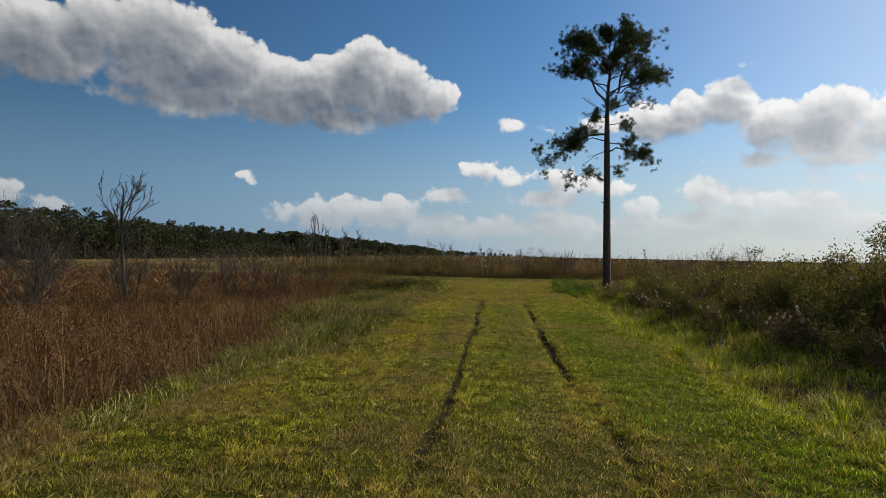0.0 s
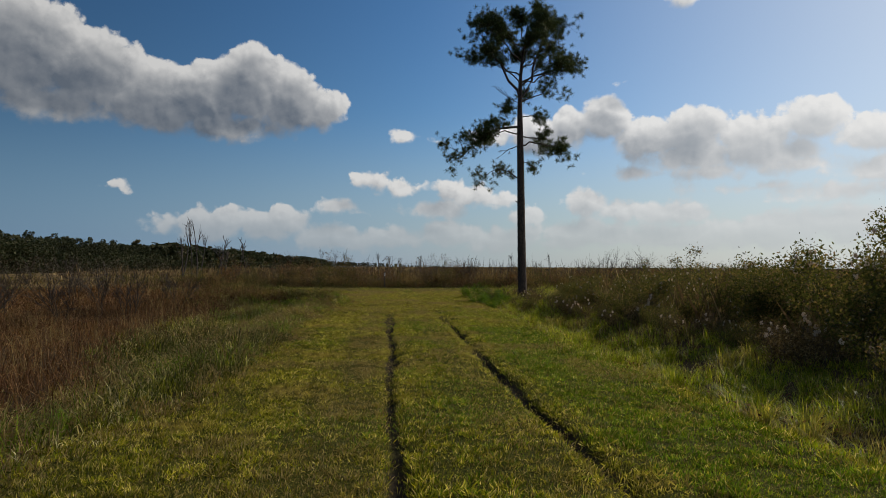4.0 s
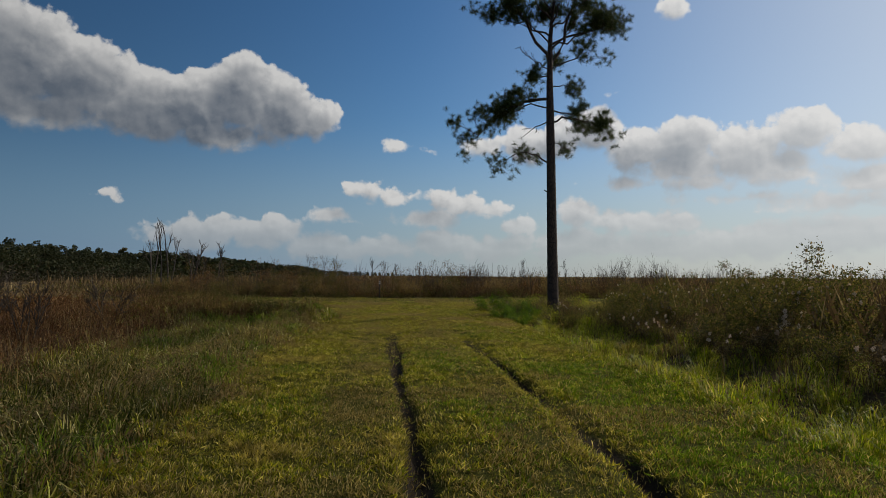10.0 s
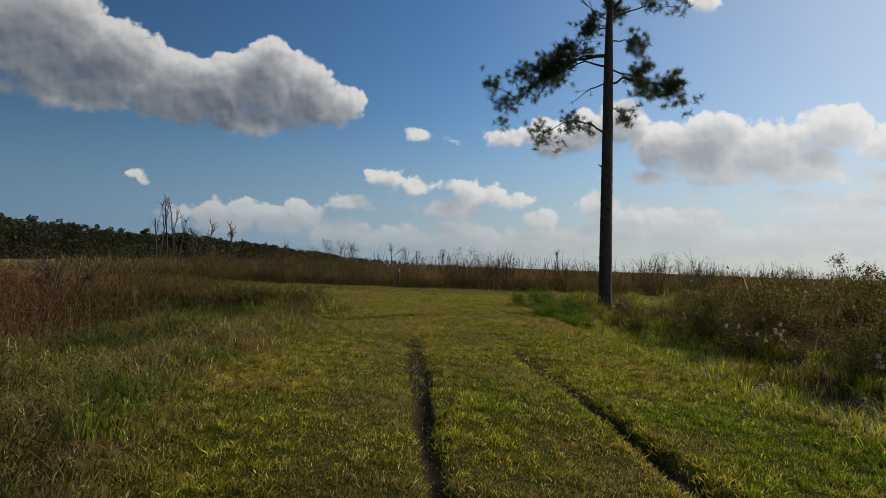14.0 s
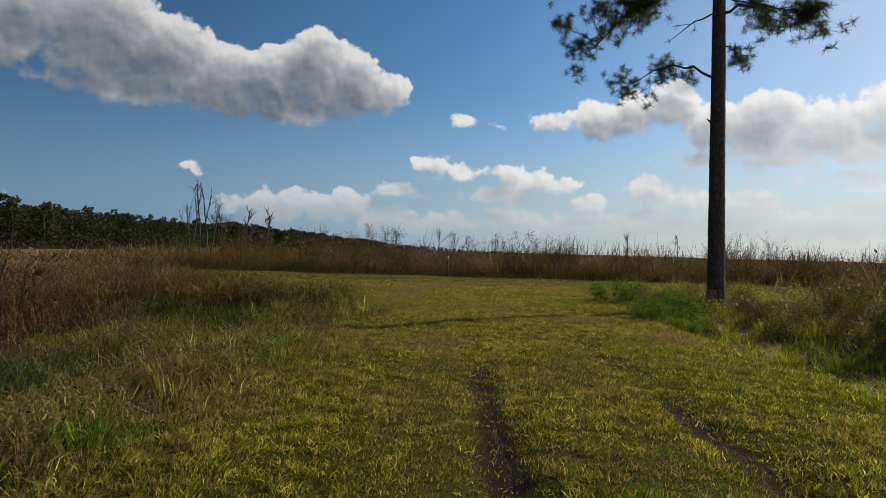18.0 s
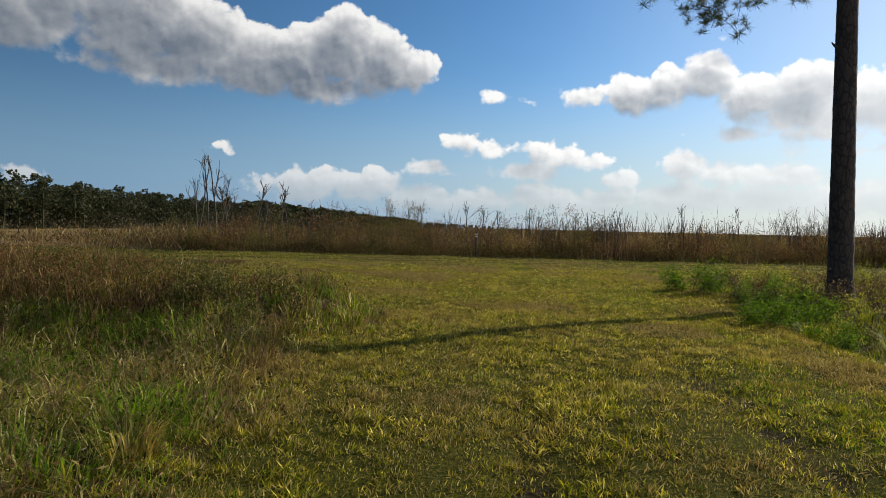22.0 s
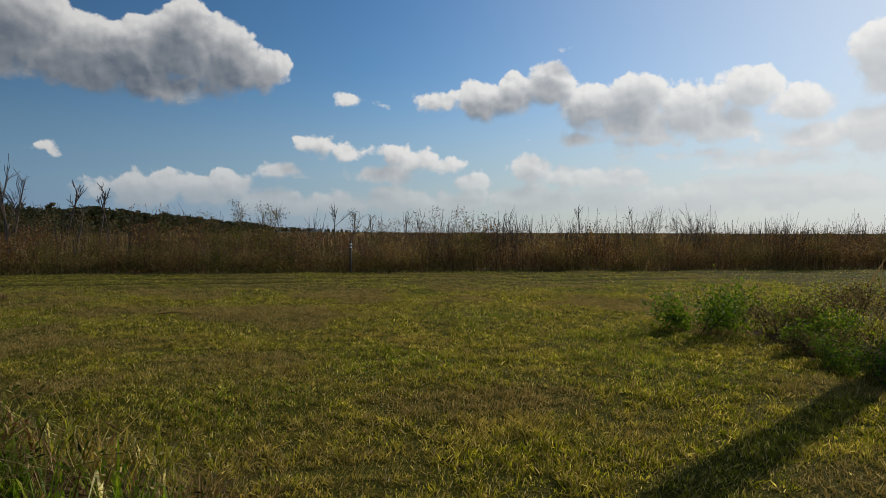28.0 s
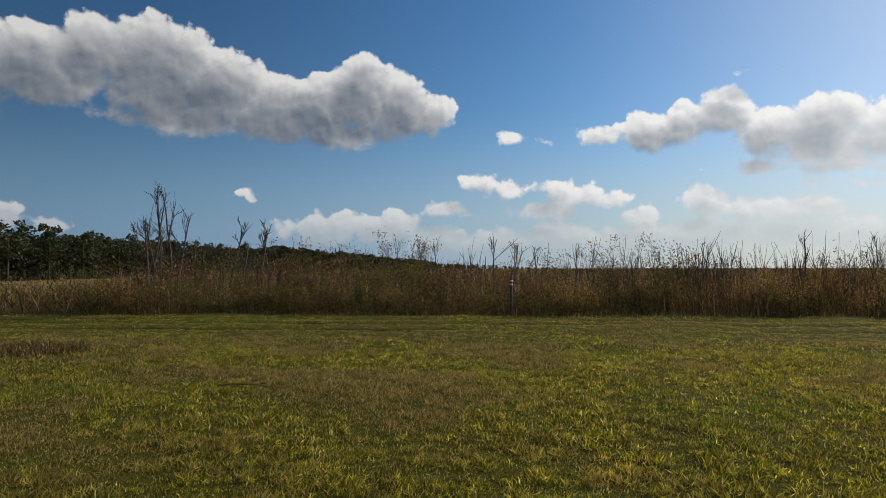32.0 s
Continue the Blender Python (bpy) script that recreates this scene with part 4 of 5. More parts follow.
# ---- marsh beyond the crossing track ----
def marsh():
    def keep(x, y):
        return step(y, 57.2, 58.4) * (0.25 + 0.75 * patchy(x, y, 0.9, 91)) * step(x, -18.5, -15)

    x, y = scatter(-19, 70, 57, 65, 105, keep)
    hump = patchy(x, y, 1.1, 92) * 0.6 + patchy(x, y, 4.2, 97) * 0.4
    h = (0.2 + 2.4 * hump ** 1.4) * (0.85 + 0.3 * step(x, 0, 25)) * (1 - 0.35 * step(x, 4, -3)) * rng.uniform(0.55, 1.2, len(x))
    h *= 0.35 + 0.65 * step(y, 57.3, 59.3)
    red = patchy(x, y, 2.6, 98) + 0.35 * rng.uniform(-1, 1, len(x)) > 0.58
    for pick, mat, label in ((~red, M_REED, "dense brown reeds and dead weeds beyond the track"), (red, M_RUSSET, "reddish-brown weeds among the reeds")):
        n = int(pick.sum())
        stuff("reeds", [blades(on_ground(x[pick], y[pick]), h[pick], rng.uniform(0.009, 0.024, n), rng.uniform(0.1, 1.1, n))], mat, label, "reeds")
    k = rng.integers(0, len(x), 100000)
    p = np.stack([x[k], y[k], ground_z(x[k], y[k]) + h[k] * rng.uniform(0.2, 1.0, len(k))], 1) + rng.normal(0, 0.12, (len(k), 3))
    p[:, 2] = np.clip(p[:, 2], 0.05, None)
    green = patchy(p[:, 0], p[:, 1], 2.4, 93) + 0.2 * step(p[:, 0], 2, -6) + 0.12 * step(p[:, 0], 14, 22) > 0.5
    stuff("reed_leaves", [leaves(p[green], 0.11, rng, 0.3, 0.4)], M_SCRUB, "yellowing green leaves among the reeds", "reeds")
    brown = p[~green]
    gold = patchy(brown[:, 0], brown[:, 1], 1.7, 90) + 0.15 * step(brown[:, 0], 2, 8) + 0.25 * rng.uniform(-1, 1, len(brown)) > 0.55
    stuff("reed_heads", [leaves(brown[gold], 0.10, rng, 0.6, 0.34)], M_GOLD, "golden-brown leaves and seed heads of the reeds", "reeds")
    stuff("reed_leaves", [leaves(brown[~gold], 0.10, rng, 0.3, 0.36)], M_RUSSET, "withered reddish-brown leaves among the reeds", "reeds")
    # low brown weeds before the far meadow
    x, y = scatter(-85, -15, 58, 68, 34, lambda x, y: step(x, -14, -19) * step(patchy(x, y * 3, 6.0, 88) + 0.25 * step(x, -26, -17), 0.3, 0.62) * (0.3 + 0.7 * patchy(x, y, 1.1, 89)))
    h = (0.3 + 0.75 * patchy(x, y, 2.2, 87)) * rng.uniform(0.6, 1.3, len(x))
    stuff("meadow_weeds", [blades(on_ground(x, y), h, rng.uniform(0.025, 0.055, len(x)), rng.uniform(0.1, 0.8, len(x)), False)], M_REED,
          "low brown weeds at the edge of the far meadow", "weeds")
    n = len(x)
    k = rng.integers(0, n, 9000)
    p = np.stack([x[k] + rng.normal(0, 0.3, len(k)), y[k] + rng.normal(0, 0.3, len(k)), ground_z(x[k], y[k]) + h[k] * rng.uniform(0.3, 1.1, len(k))], 1)
    stuff("meadow_leaves", [leaves(p, 0.16, rng)], M_SCRUB, "olive leaves of low bushes before the meadow", "weeds")
    # pale fringe at their foot
    x, y = scatter(-24, 60, 56.9, 58.4, 90, lambda x, y: 0.3 + 0.7 * patchy(x, y, 0.8, 99))
    stuff("reed_fringe", [blades(on_ground(x, y), rng.uniform(0.08, 0.3, len(x)), rng.uniform(0.008, 0.016, len(x)), rng.uniform(0.3, 1.2, len(x)))], M_RANK,
          "straw and green grass along the foot of the reeds", "tall grass")
    x, y = scatter(-120, 260, 65, 190, 1.5, lambda x, y: (0.3 + 0.7 * patchy(x, y, 6, 94)) * np.where(x < -24 - (y - 66) * 0.55, 0.03, 1))
    h = (0.45 + 1.9 * patchy(x, y, 5, 95) * patchy(x, y, 17, 94)) * rng.uniform(0.7, 1.4, len(x))
    stuff("far_reeds", [blades(on_ground(x, y), h, rng.uniform(0.1, 0.3, len(x)), rng.uniform(0.02, 0.4, len(x)), False)], M_REED,
          "brown marsh growth running to the horizon", "reeds")
    x, y = scatter(-900, 1100, 190, 1500, 0.012, lambda x, y: np.where(x < -60, 0.2, 1))
    stuff("distant_marsh", [blades(on_ground(x, y), rng.uniform(0.9, 1.7, len(x)), rng.uniform(2.0, 6, len(x)), rng.uniform(0.02, 0.3, len(x)), False)], M_REED,
          "far brown marsh at the horizon", "reeds")
    # bare stems that stand over the reeds
    x, y = scatter(-14, 62, 58.4, 69, 3.8, lambda x, y: (0.06 + 0.94 * step(patchy(x, y, 1.6, 96), 0.5, 0.78)) * (0.3 + 0.7 * step(x, 0, 6)))
    pieces = []
    for px, py in zip(x, y):
        g = float(ground_z(px, py))
        pieces += branching((px, py, g), (rng.normal(0, 0.1), rng.normal(0, 0.1), 1), 1.35 + 0.85 * rng.uniform(0, 1) ** 1.3, 0.014, 1, rng, 0.05, 0.04, 4, 3, 0.2, 0.007)[0]
    stuff("bare_stems", pieces, M_TWIG, "thin bare grey stems above the reeds", "stems")
    # feathery tall weeds, each a stem with a plume
    x, y = scatter(-16, 60, 57.8, 66, 3.4, lambda x, y: 0.15 + 0.85 * step(patchy(x, y, 1.9, 86), 0.4, 0.7))
    tall = (1.05 + 0.95 * patchy(x, y, 2.6, 85)) * rng.uniform(0.75, 1.15, len(x)) * (0.7 + 0.3 * step(y, 57.8, 59.5))
    n = 64
    s = rng.uniform(0.15, 1.0, (len(x), n))
    wide = 0.2 * np.sin(np.pi * np.clip(1.08 - s, 0, 1)) * np.sqrt(rng.uniform(0, 1, s.shape))
    a = rng.uniform(0, 6.28, s.shape)
    p = np.stack([x[:, None] + wide * np.cos(a), y[:, None] + wide * np.sin(a), ground_z(x, y)[:, None] + tall[:, None] * s], 2)
    tint = patchy(x, y, 2.2, 84) + 0.2 * rng.uniform(-1, 1, len(x))
    for pick, mat, label in ((tint < 0.42, M_RUSSET, "feathery reddish-brown tall weeds"), ((tint >= 0.42) & (tint < 0.66), M_GOLD, "feathery golden-brown tall weeds"), (tint >= 0.66, M_SCRUB, "feathery olive-green tall weeds")):
        stuff("plume_weeds", [leaves(p[pick].reshape(-1, 3), 0.075, rng, 0.8, 0.3)], mat, label, "weeds")


marsh()


# ---- dead trees ----
def dead_tree(x, y, tall, seed, stems=1, thick=0.09, lean=0.05, label="bare grey dead tree with thin broken branches", depth=2, forks=5, low=0.35, least=0.012, splay=0.5):
    r = np.random.default_rng(seed)
    ob = thing("dead_tree", x, y, float(ground_z(x, y)) - 0.05, label, "dead tree", "dead trees in the marsh")
    for k in range(stems):
        a = r.uniform(0, 6.28)
        off = 0 if stems == 1 else 0.9
        h = tall * (1 if k == 0 else r.uniform(0.65, 0.97))
        pts = wander((off * math.cos(a), off * math.sin(a), 0), (r.normal(0, lean), r.normal(0, lean), 1), h, 9, 0.05, r, 0.02)
        part("trunk", mesh_from("trunk", *tube(pts, np.linspace(thick, thick * 0.3, len(pts)), 7), M_DEAD, True), ob)
        for _ in range(forks):
            s = r.uniform(low, 0.92)
            b, _t = branching(along(pts, s), (r.normal(0, splay), r.normal(0, splay), 1.0), h * (1.15 - s) * r.uniform(0.45, 0.8), thick * (1.1 - s) * 0.75, depth, r, 0.12, 0.08, 4, 4, 0.45, least)
            part("branch", mesh_from("branch", *merge(b), M_DEAD), ob)
    return ob


dead_tree(-15.6, 24.5, 5.2, 3, 1, 0.11, 0.03, "bare grey dead tree with a fan of thin branches", 2, 11, 0.45, 0.011, 0.55)
dead_tree(-20.8, 73.0, 6.4, 5, 5, 0.085, 0.05, "clump of tall bare dead trees with broken tops", 1, 4, 0.5, 0.013, 0.25)
dead_tree(-19.8, 82.6, 5.2, 6, 2, 0.11, 0.16, "leaning bare dead snags with broken tops", 1, 4, 0.6, 0.02, 0.35)
dead_tree(-16.6, 80.0, 4.8, 16, 2, 0.08, 0.06, "bare dead snag with a broken top", 1, 4, 0.6, 0.02, 0.35)
dead_tree(-14.5, 60.5, 3.4, 7, 1, 0.06, 0.12, "small bare grey tree with a crooked trunk", 2, 8, 0.35, 0.009)
for sx, sy, sh, sd in ((-8.5, 84, 3.8, 21), (-6.6, 86, 4.1, 22), (-5.2, 84, 3.7, 23), (-0.8, 66, 3.2, 24), (0.2, 67, 2.8, 25), (1.4, 68, 2.7, 26),
                       (8.7, 64, 2.7, 27), (12.0, 63, 2.8, 28), (16.5, 66, 2.9, 29), (3.5, 70, 2.9, 30), (-11, 78, 3.2, 31)):
    dead_tree(sx, sy, sh, sd, 1, 0.04, 0.06, "short bare dead snag among the reeds", 1, 4, 0.4, 0.009, 0.3)


def bare_shrub(x, y, tall, seed, label="leafless grey-brown sapling with fine twigs", group="bare saplings"):
    r = np.random.default_rng(seed)
    ob = thing("bare_shrub", x, y, float(ground_z(x, y)) - 0.05, label, "shrub", group)
    for k in range(5):
        b, _t = branching((r.normal(0, 0.15), r.normal(0, 0.15), 0), (r.normal(0, 0.3), r.normal(0, 0.3), 1), tall * r.uniform(0.65, 1), 0.022, 2, r, 0.1, 0.03, 7, 4, 0.4, 0.006)
        part("stem", mesh_from("stem", *merge(b), M_TWIG), ob)
    return ob


for k, (sx, sy, sh) in enumerate(((-14.8, 18, 2.6), (-16.4, 19.5, 3.0), (-18, 22, 3.2), (-19.5, 25, 2.8), (-13.0, 20.5, 1.9), (-14.2, 27, 2.2), (-11.5, 26, 1.8),
                                  (-12.2, 31, 2.1), (-10.4, 29, 1.6), (-20, 30, 3.0), (-23, 27, 3.4), (-15, 35, 2.0), (-17.2, 16.5, 3.1), (-13.6, 15.5, 2.1), (-12.4, 23.5, 1.7), (-21.5, 23, 3.3), (-17, 27.5, 2.4), (-9.4, 33, 1.4))):
    bare_shrub(sx, sy, sh, 60 + k)
for k, (sx, sy, sh) in enumerate(((31.5, 95, 3.7), (34, 97, 3.8), (36.5, 96, 3.6), (39, 98, 3.5))):
    bare_shrub(sx, sy, sh, 80 + k, "far leafless bush rising over the marsh", "bare bushes in the marsh")


# green and yellowing bushes in front of the reeds
def marsh_bushes():
    r = np.random.default_rng(77)
    label = "leafy yellow-green bush in front of the reeds"
    tan = "golden-brown withered bush in front of the reeds"
    kinds = [shrub_kind(21, 1.5, 0.9, M_SCRUB, 0.075, 1400, 0, label, "bushes along the reeds", "bush"),
             shrub_kind(22, 1.3, 1.1, M_GOLD, 0.07, 1400, 0, tan, "bushes along the reeds", "bush")]
    brown = [shrub_kind(23, 1.5, 1.0, M_GOLD, 0.07, 1300, 0, "brown withered bush among the reeds", "bushes along the reeds", "bush"),
             shrub_kind(24, 1.8, 1.0, M_RUSSET, 0.07, 1300, 0, "tall russet weed clump among the reeds", "bushes along the reeds", "bush")]
    place_many(brown, [(x + r.uniform(-0.7, 0.7), 57.9 + r.uniform(0, 1.6), r.uniform(0, 360), r.uniform(0.55, 1.15)) for x in np.arange(-18, 34, 1.7)])
    spots = [(x + r.uniform(-0.6, 0.6), 57.9 + r.uniform(0, 1.5), r.uniform(0, 360), r.uniform(0.6, 1.1)) for x in
             (-16.6, -15.2, -12, -10.6, -9.2, -7.4, -6.0, -4.4, -2.8, 1.6, 5.2, 9.5, 14, 16.4, 18.6, 20.5, 22.6, 25, 27.5, 30)]
    place_many(kinds, spots)
    # a ragged thicket behind them, towards the wood
    back = [shrub_kind(25, 2.3, 1.2, M_SCRUB, 0.08, 1700, 0, "tall olive thicket bush behind the reeds", "bushes along the reeds", "bush"),
            shrub_kind(26, 2.0, 1.0, M_RUSSET, 0.075, 1300, 0, "tall reddish-brown thicket bush behind the reeds", "bushes along the reeds", "bush"),
            shrub_kind(27, 2.4, 1.0, M_BROWN, 0.075, 900, 0, "half-bare brown thicket bush behind the reeds", "bushes along the reeds", "bush")]
    place_many(back, [(x + r.uniform(-0.5, 0.5), 60.0 + r.uniform(0, 4.0), r.uniform(0, 360), r.uniform(0.7, 1.15)) for x in np.arange(-14.5, 8, 0.75)])


marsh_bushes()


# ---- bushes at the pine and on the bank ----
def tree_bushes():
    label = "bright green leafy bush at the foot of the pine"
    kinds = [shrub_kind(41, 0.75, 0.7, M_BRIGHT, 0.075, 1700, 0, label, "bushes at the pine", "bush"),
             shrub_kind(42, 1.0, 0.9, M_VERGE_R, 0.05, 1100, 0, "yellowing olive bush at the foot of the pine", "bushes at the pine", "bush")]
    place_many(kinds[:1], [(5.35, 40.3, 10, 1.05), (6.1, 40.9, 80, 0.6), (6.3, 38.7, 40, 0.8), (6.9, 39.6, 120, 0.7), (5.9, 37.6, 250, 0.6), (5.6, 35.7, 200, 0.75), (6.2, 36.4, 150, 0.9), (6.7, 37.2, 300, 0.7), (4.9, 35.0, 40, 0.7), (5.5, 33.9, 120, 0.6)])
    place_many(kinds[1:], [(8.9, 37.6, 0, 0.75), (7.2, 40.4, 70, 0.7), (8.2, 41.4, 140, 0.85), (9.8, 40.0, 220, 0.9), (6.9, 42.2, 280, 0.75),
                           (8.4, 43.0, 40, 0.8), (10.2, 42.4, 100, 0.9), (11.5, 41, 10, 0.9), (10.0, 36.6, 300, 0.8), (7.0, 38.9, 30, 0.7), (6.5, 37.8, 80, 0.6), (7.4, 36.4, 170, 0.75), (6.6, 35.2, 250, 0.6)])
    weeds = shrub_kind(44, 0.8, 0.8, M_BROWN, 0.05, 1700, 0, "tan dead weeds beside the pine", "bushes at the pine", "weed_clump")
    place_many([weeds], [(6.4, 39.6, 0, 0.9), (7.1, 37.4, 60, 1.0), (6.0, 38.2, 130, 0.7), (7.6, 40.2, 200, 1.0), (8.9, 38.9, 260, 1.0), (5.9, 36.9, 300, 0.7), (8.2, 36.2, 30, 1.0), (9.4, 41.2, 90, 1.1)])
    bank = shrub_kind(43, 0.55, 0.95, M_RANK, 0.038, 3600, 0, "rank green weed clump on the bank", "clumps on the bank", "weed_clump")
    place_many([bank], [(-3.5, 33.4, 0, 0.9), (-4.4, 34.2, 90, 0.9), (-2.9, 32.6, 200, 0.8), (-5.6, 36.0, 140, 0.9), (-4.2, 33.4, 20, 0.75), (-2.7, 31.6, 70, 0.6)])


tree_bushes()


def tussocks():
    """Single thick tufts of long grass."""
    r = np.random.default_rng(19)

    def kind(mat, label, tall, n):
        a, d = r.uniform(0, 2 * np.pi, n), 0.16 * np.sqrt(r.uniform(0, 1, n))
        p = np.stack([d * np.cos(a), d * np.sin(a), 0 * a], 1)
        me = mesh_from("grass_tussock", *blades(p, tall * r.uniform(0.5, 1.1, n), r.uniform(0.006, 0.011, n), r.uniform(0.35, 1.15, n), True, a + r.normal(0, 0.5, n), r), mat)
        return tagged(new("grass_tussock", me), label, "grass tuft", "grass tufts")

    right = kind(M_VERGE_R, "tuft of long yellow-green grass", 0.55, 170)
    left = kind(M_VERGE_L, "tuft of long grass with dry tips", 0.42, 150)
    brown = kind(M_STRAW, "tuft of dead straw-coloured grass", 0.38, 130)
    spots = [(5.3 + r.uniform(0, 2.0), y + r.uniform(-0.5, 0.5), r.uniform(0, 360), r.uniform(0.7, 1.25)) for y in np.arange(3, 36, 0.75)]
    place_many([right], spots)
    place_many([left], [(float(left_edge(y)) - r.uniform(0.3, 2.6), y + r.uniform(-0.5, 0.5), r.uniform(0, 360), r.uniform(0.6, 1.2)) for y in np.arange(3, 35, 0.8)])
    place_many([brown], [(float(left_edge(min(y, 36))) - r.uniform(0.1, 1.6), y + r.uniform(-0.5, 0.5), r.uniform(0, 360), r.uniform(0.5, 1.0)) for y in np.arange(4, 35, 1.3)])


tussocks()


# ---- the pine ----
PINE = (7.98, 38.5)


def pine_tree():
    r = np.random.default_rng(5)
    ob = thing("pine_tree", *PINE, float(ground_z(*PINE)), "tall lone pine with a bare trunk and open dark crown", "pine tree")
    # trunk with bark plates, thick at the foot
    spine = [(0.0, 0, -0.2), (0.0, 0, 0.6), (-0.06, 0, 4.3), (-0.10, 0, 7.2), (-0.14, 0, 9.4), (-0.16, 0, 11.0), (-0.10, 0.1, 13.0), (0.1, 0.15, 14.8), (0.35, 0.1, 16.2)]
    rad = [0.34, 0.258, 0.225, 0.203, 0.18, 0.145, 0.10, 0.06, 0.03]
    zs = np.concatenate([np.arange(-0.2, 11, 0.055), np.arange(11, 16.2, 0.2)])
    sz = [s[2] for s in spine]
    pts = np.stack([np.interp(zs, sz, [s[0] for s in spine]), np.interp(zs, sz, [s[1] for s in spine]), zs], 1)
    sides = 34
    v, f = tube(pts, np.interp(zs, sz, rad), sides)
    ring = v[: len(zs) * sides].reshape(len(zs), sides, 3)
    for k in range(len(zs)):
        c = pts[k]
        for s in range(sides):
            q = ring[k, s] - c
            d = noise.voronoi(Vector((q[0] * 7, q[1] * 7, zs[k] * 2.6)))[0]
            plate = min(d[1] - d[0], 0.5)
            flare = 0.10 * math.exp(-max(zs[k], 0) / 0.22) * (0.6 + 0.4 * math.sin(5 * math.atan2(q[1], q[0])))
            ring[k, s] = c + q * (1 + 0.07 * (plate - 0.25) + flare)
    part("trunk", mesh_from("trunk", v, f, M_BARK, True), ob, "thick trunk with brown plated bark")

    def stem_at(z):
        return np.array([np.interp(z, sz, [s[0] for s in spine]), np.interp(z, sz, [s[1] for s in spine]), z])

    def clumps(points, size, n):
        """Sprays of needles around twig ends."""
        pts_ = np.repeat(np.asarray(points), n, 0)
        d = r.normal(0, 1, pts_.shape) + np.array([0, 0, 0.35])
        d /= np.linalg.norm(d, axis=1)[:, None]
        s = np.cross(d, r.normal(0, 1, d.shape))
        s /= np.linalg.norm(s, axis=1)[:, None] + 1e-9
        L = size * r.uniform(0.65, 1.15, len(d))[:, None]
        root = pts_ + d * L * r.uniform(0, 0.25, (len(d), 1))
        vv = np.stack([root - s * 0.0065, root + s * 0.0065, pts_ + d * L], 1).reshape(-1, 3)
        return vv, np.arange(len(vv)).reshape(-1, 3)

    def bough(z, dx, dy, end, thick, foliage, droop=0.0, label="", twigs=6):
        """A limb from the trunk at height z to the end height, reaching dx, dy; foliage: sprays along its outer half."""
        a = stem_at(z)
        b = np.array([dx, dy, end])
        n = 9
        k = np.linspace(0, 1, n)[:, None]
        arc = np.array([0, 0, 1.0]) * (np.sin(k * np.pi) * (0.10 - droop) * np.linalg.norm(b - a))
        path = a + (b - a) * k + arc + np.concatenate([np.zeros((1, 3)), r.normal(0, 0.045 * np.linalg.norm(b - a) ** 0.5, (n - 2, 3)), np.zeros((1, 3))])
        limb = part("limb", mesh_from("limb", *tube(path, np.linspace(thick, thick * 0.25, n), 7), M_LIMB, True), ob, label)
        reach = np.linalg.norm(b - a)
        ends = []
        for _ in range(twigs):
            s = 0.38 + 0.6 * (_ + r.uniform(0, 1)) / twigs
            base = along(path, s)
            way = (b - a) / reach + r.normal(0, 0.55, 3) + np.array([0, 0, 0.25 if z > 11 else 0.05])
            sub, tips = branching(base, way, max(0.45, reach * 0.3) * r.uniform(0.6, 1.1), thick * 0.3, 1, r, 0.16, 0.06, 4, 4, 0.7, 0.007)
            part("twig", mesh_from("twig", *merge(sub), M_LIMB), limb)
            ends += tips
        if foliage:
            ends = np.array(ends + [path[-1], path[-2]])
            pick = ends[r.integers(0, len(ends), foliage * 6)] + r.normal(0, 0.19, (foliage * 6, 3))
            part("needles", mesh_from("needles", *clumps(pick, 0.25, 50), M_NEEDLE), limb, "dark green needle sprays", "stuff")

    # lower boughs
    bough(10.0, -3.3, 2.7, 8.6, 0.075, 44, -0.03, "long low limb", 12)
    bough(10.0, -2.1, 0.6, 9.5, 0.05, 26, 0.0, "", 8)
    bough(9.6, -2.4, 1.0, 9.3, 0.045, 10, 0.0)
    bough(6.9, -1.9, 3.2, 7.5, 0.045, 16, -0.06)
    bough(8.9, -1.3, 0.6, 8.3, 0.035, 0, 0.0, "bare dead limb", 3)
    bough(11.3, -1.6, -0.5, 12.0, 0.03, 0, 0.1, "bare dead limb", 4)
    bough(8.9, 2.0, -1.0, 8.3, 0.055, 26, -0.04, "", 9)
    bough(9.3, 1.7, 1.0, 9.1, 0.045, 14)
    bough(8.0, 0.7, 0.3, 7.5, 0.03, 5, 0.0, "", 3)
    bough(10.6, 1.2, 0.8, 10.6, 0.035, 9, 0, "", 4)
    bough(11.0, -0.9, 0.3, 11.0, 0.035, 12, 0, "", 4)
    bough(11.4, 1.9, -0.7, 11.8, 0.04, 11, 0, "", 4)
    bough(11.2, 0.5, 1.0, 12.0, 0.035, 9, 0, "", 4)
    # the forked top
    bough(10.9, 1.6, 0.4, 15.9, 0.10, 36, 0.06, "thick forked stem", 10)
    bough(11.6, -2.4, 0.3, 15.4, 0.09, 36, 0.05, "thick forked stem", 10)
    bough(12.6, 3.2, 0.2, 13.6, 0.065, 34, 0.0, "long high limb", 9)
    bough(12.4, 2.5, -1.2, 13.0, 0.05, 22, 0.02, "", 7)
    bough(13.0, -2.9, 0.8, 14.1, 0.05, 20, 0.02, "", 7)
    bough(12.4, -2.3, -1.0, 13.9, 0.045, 18)
    bough(13.4, 2.1, 1.1, 14.9, 0.05, 28, 0.02, "", 8)
    bough(13.8, -2.6, -0.8, 15.4, 0.05, 28, 0.02, "", 8)
    bough(14.2, -1.2, 1.5, 15.8, 0.04, 28, 0, "", 8)
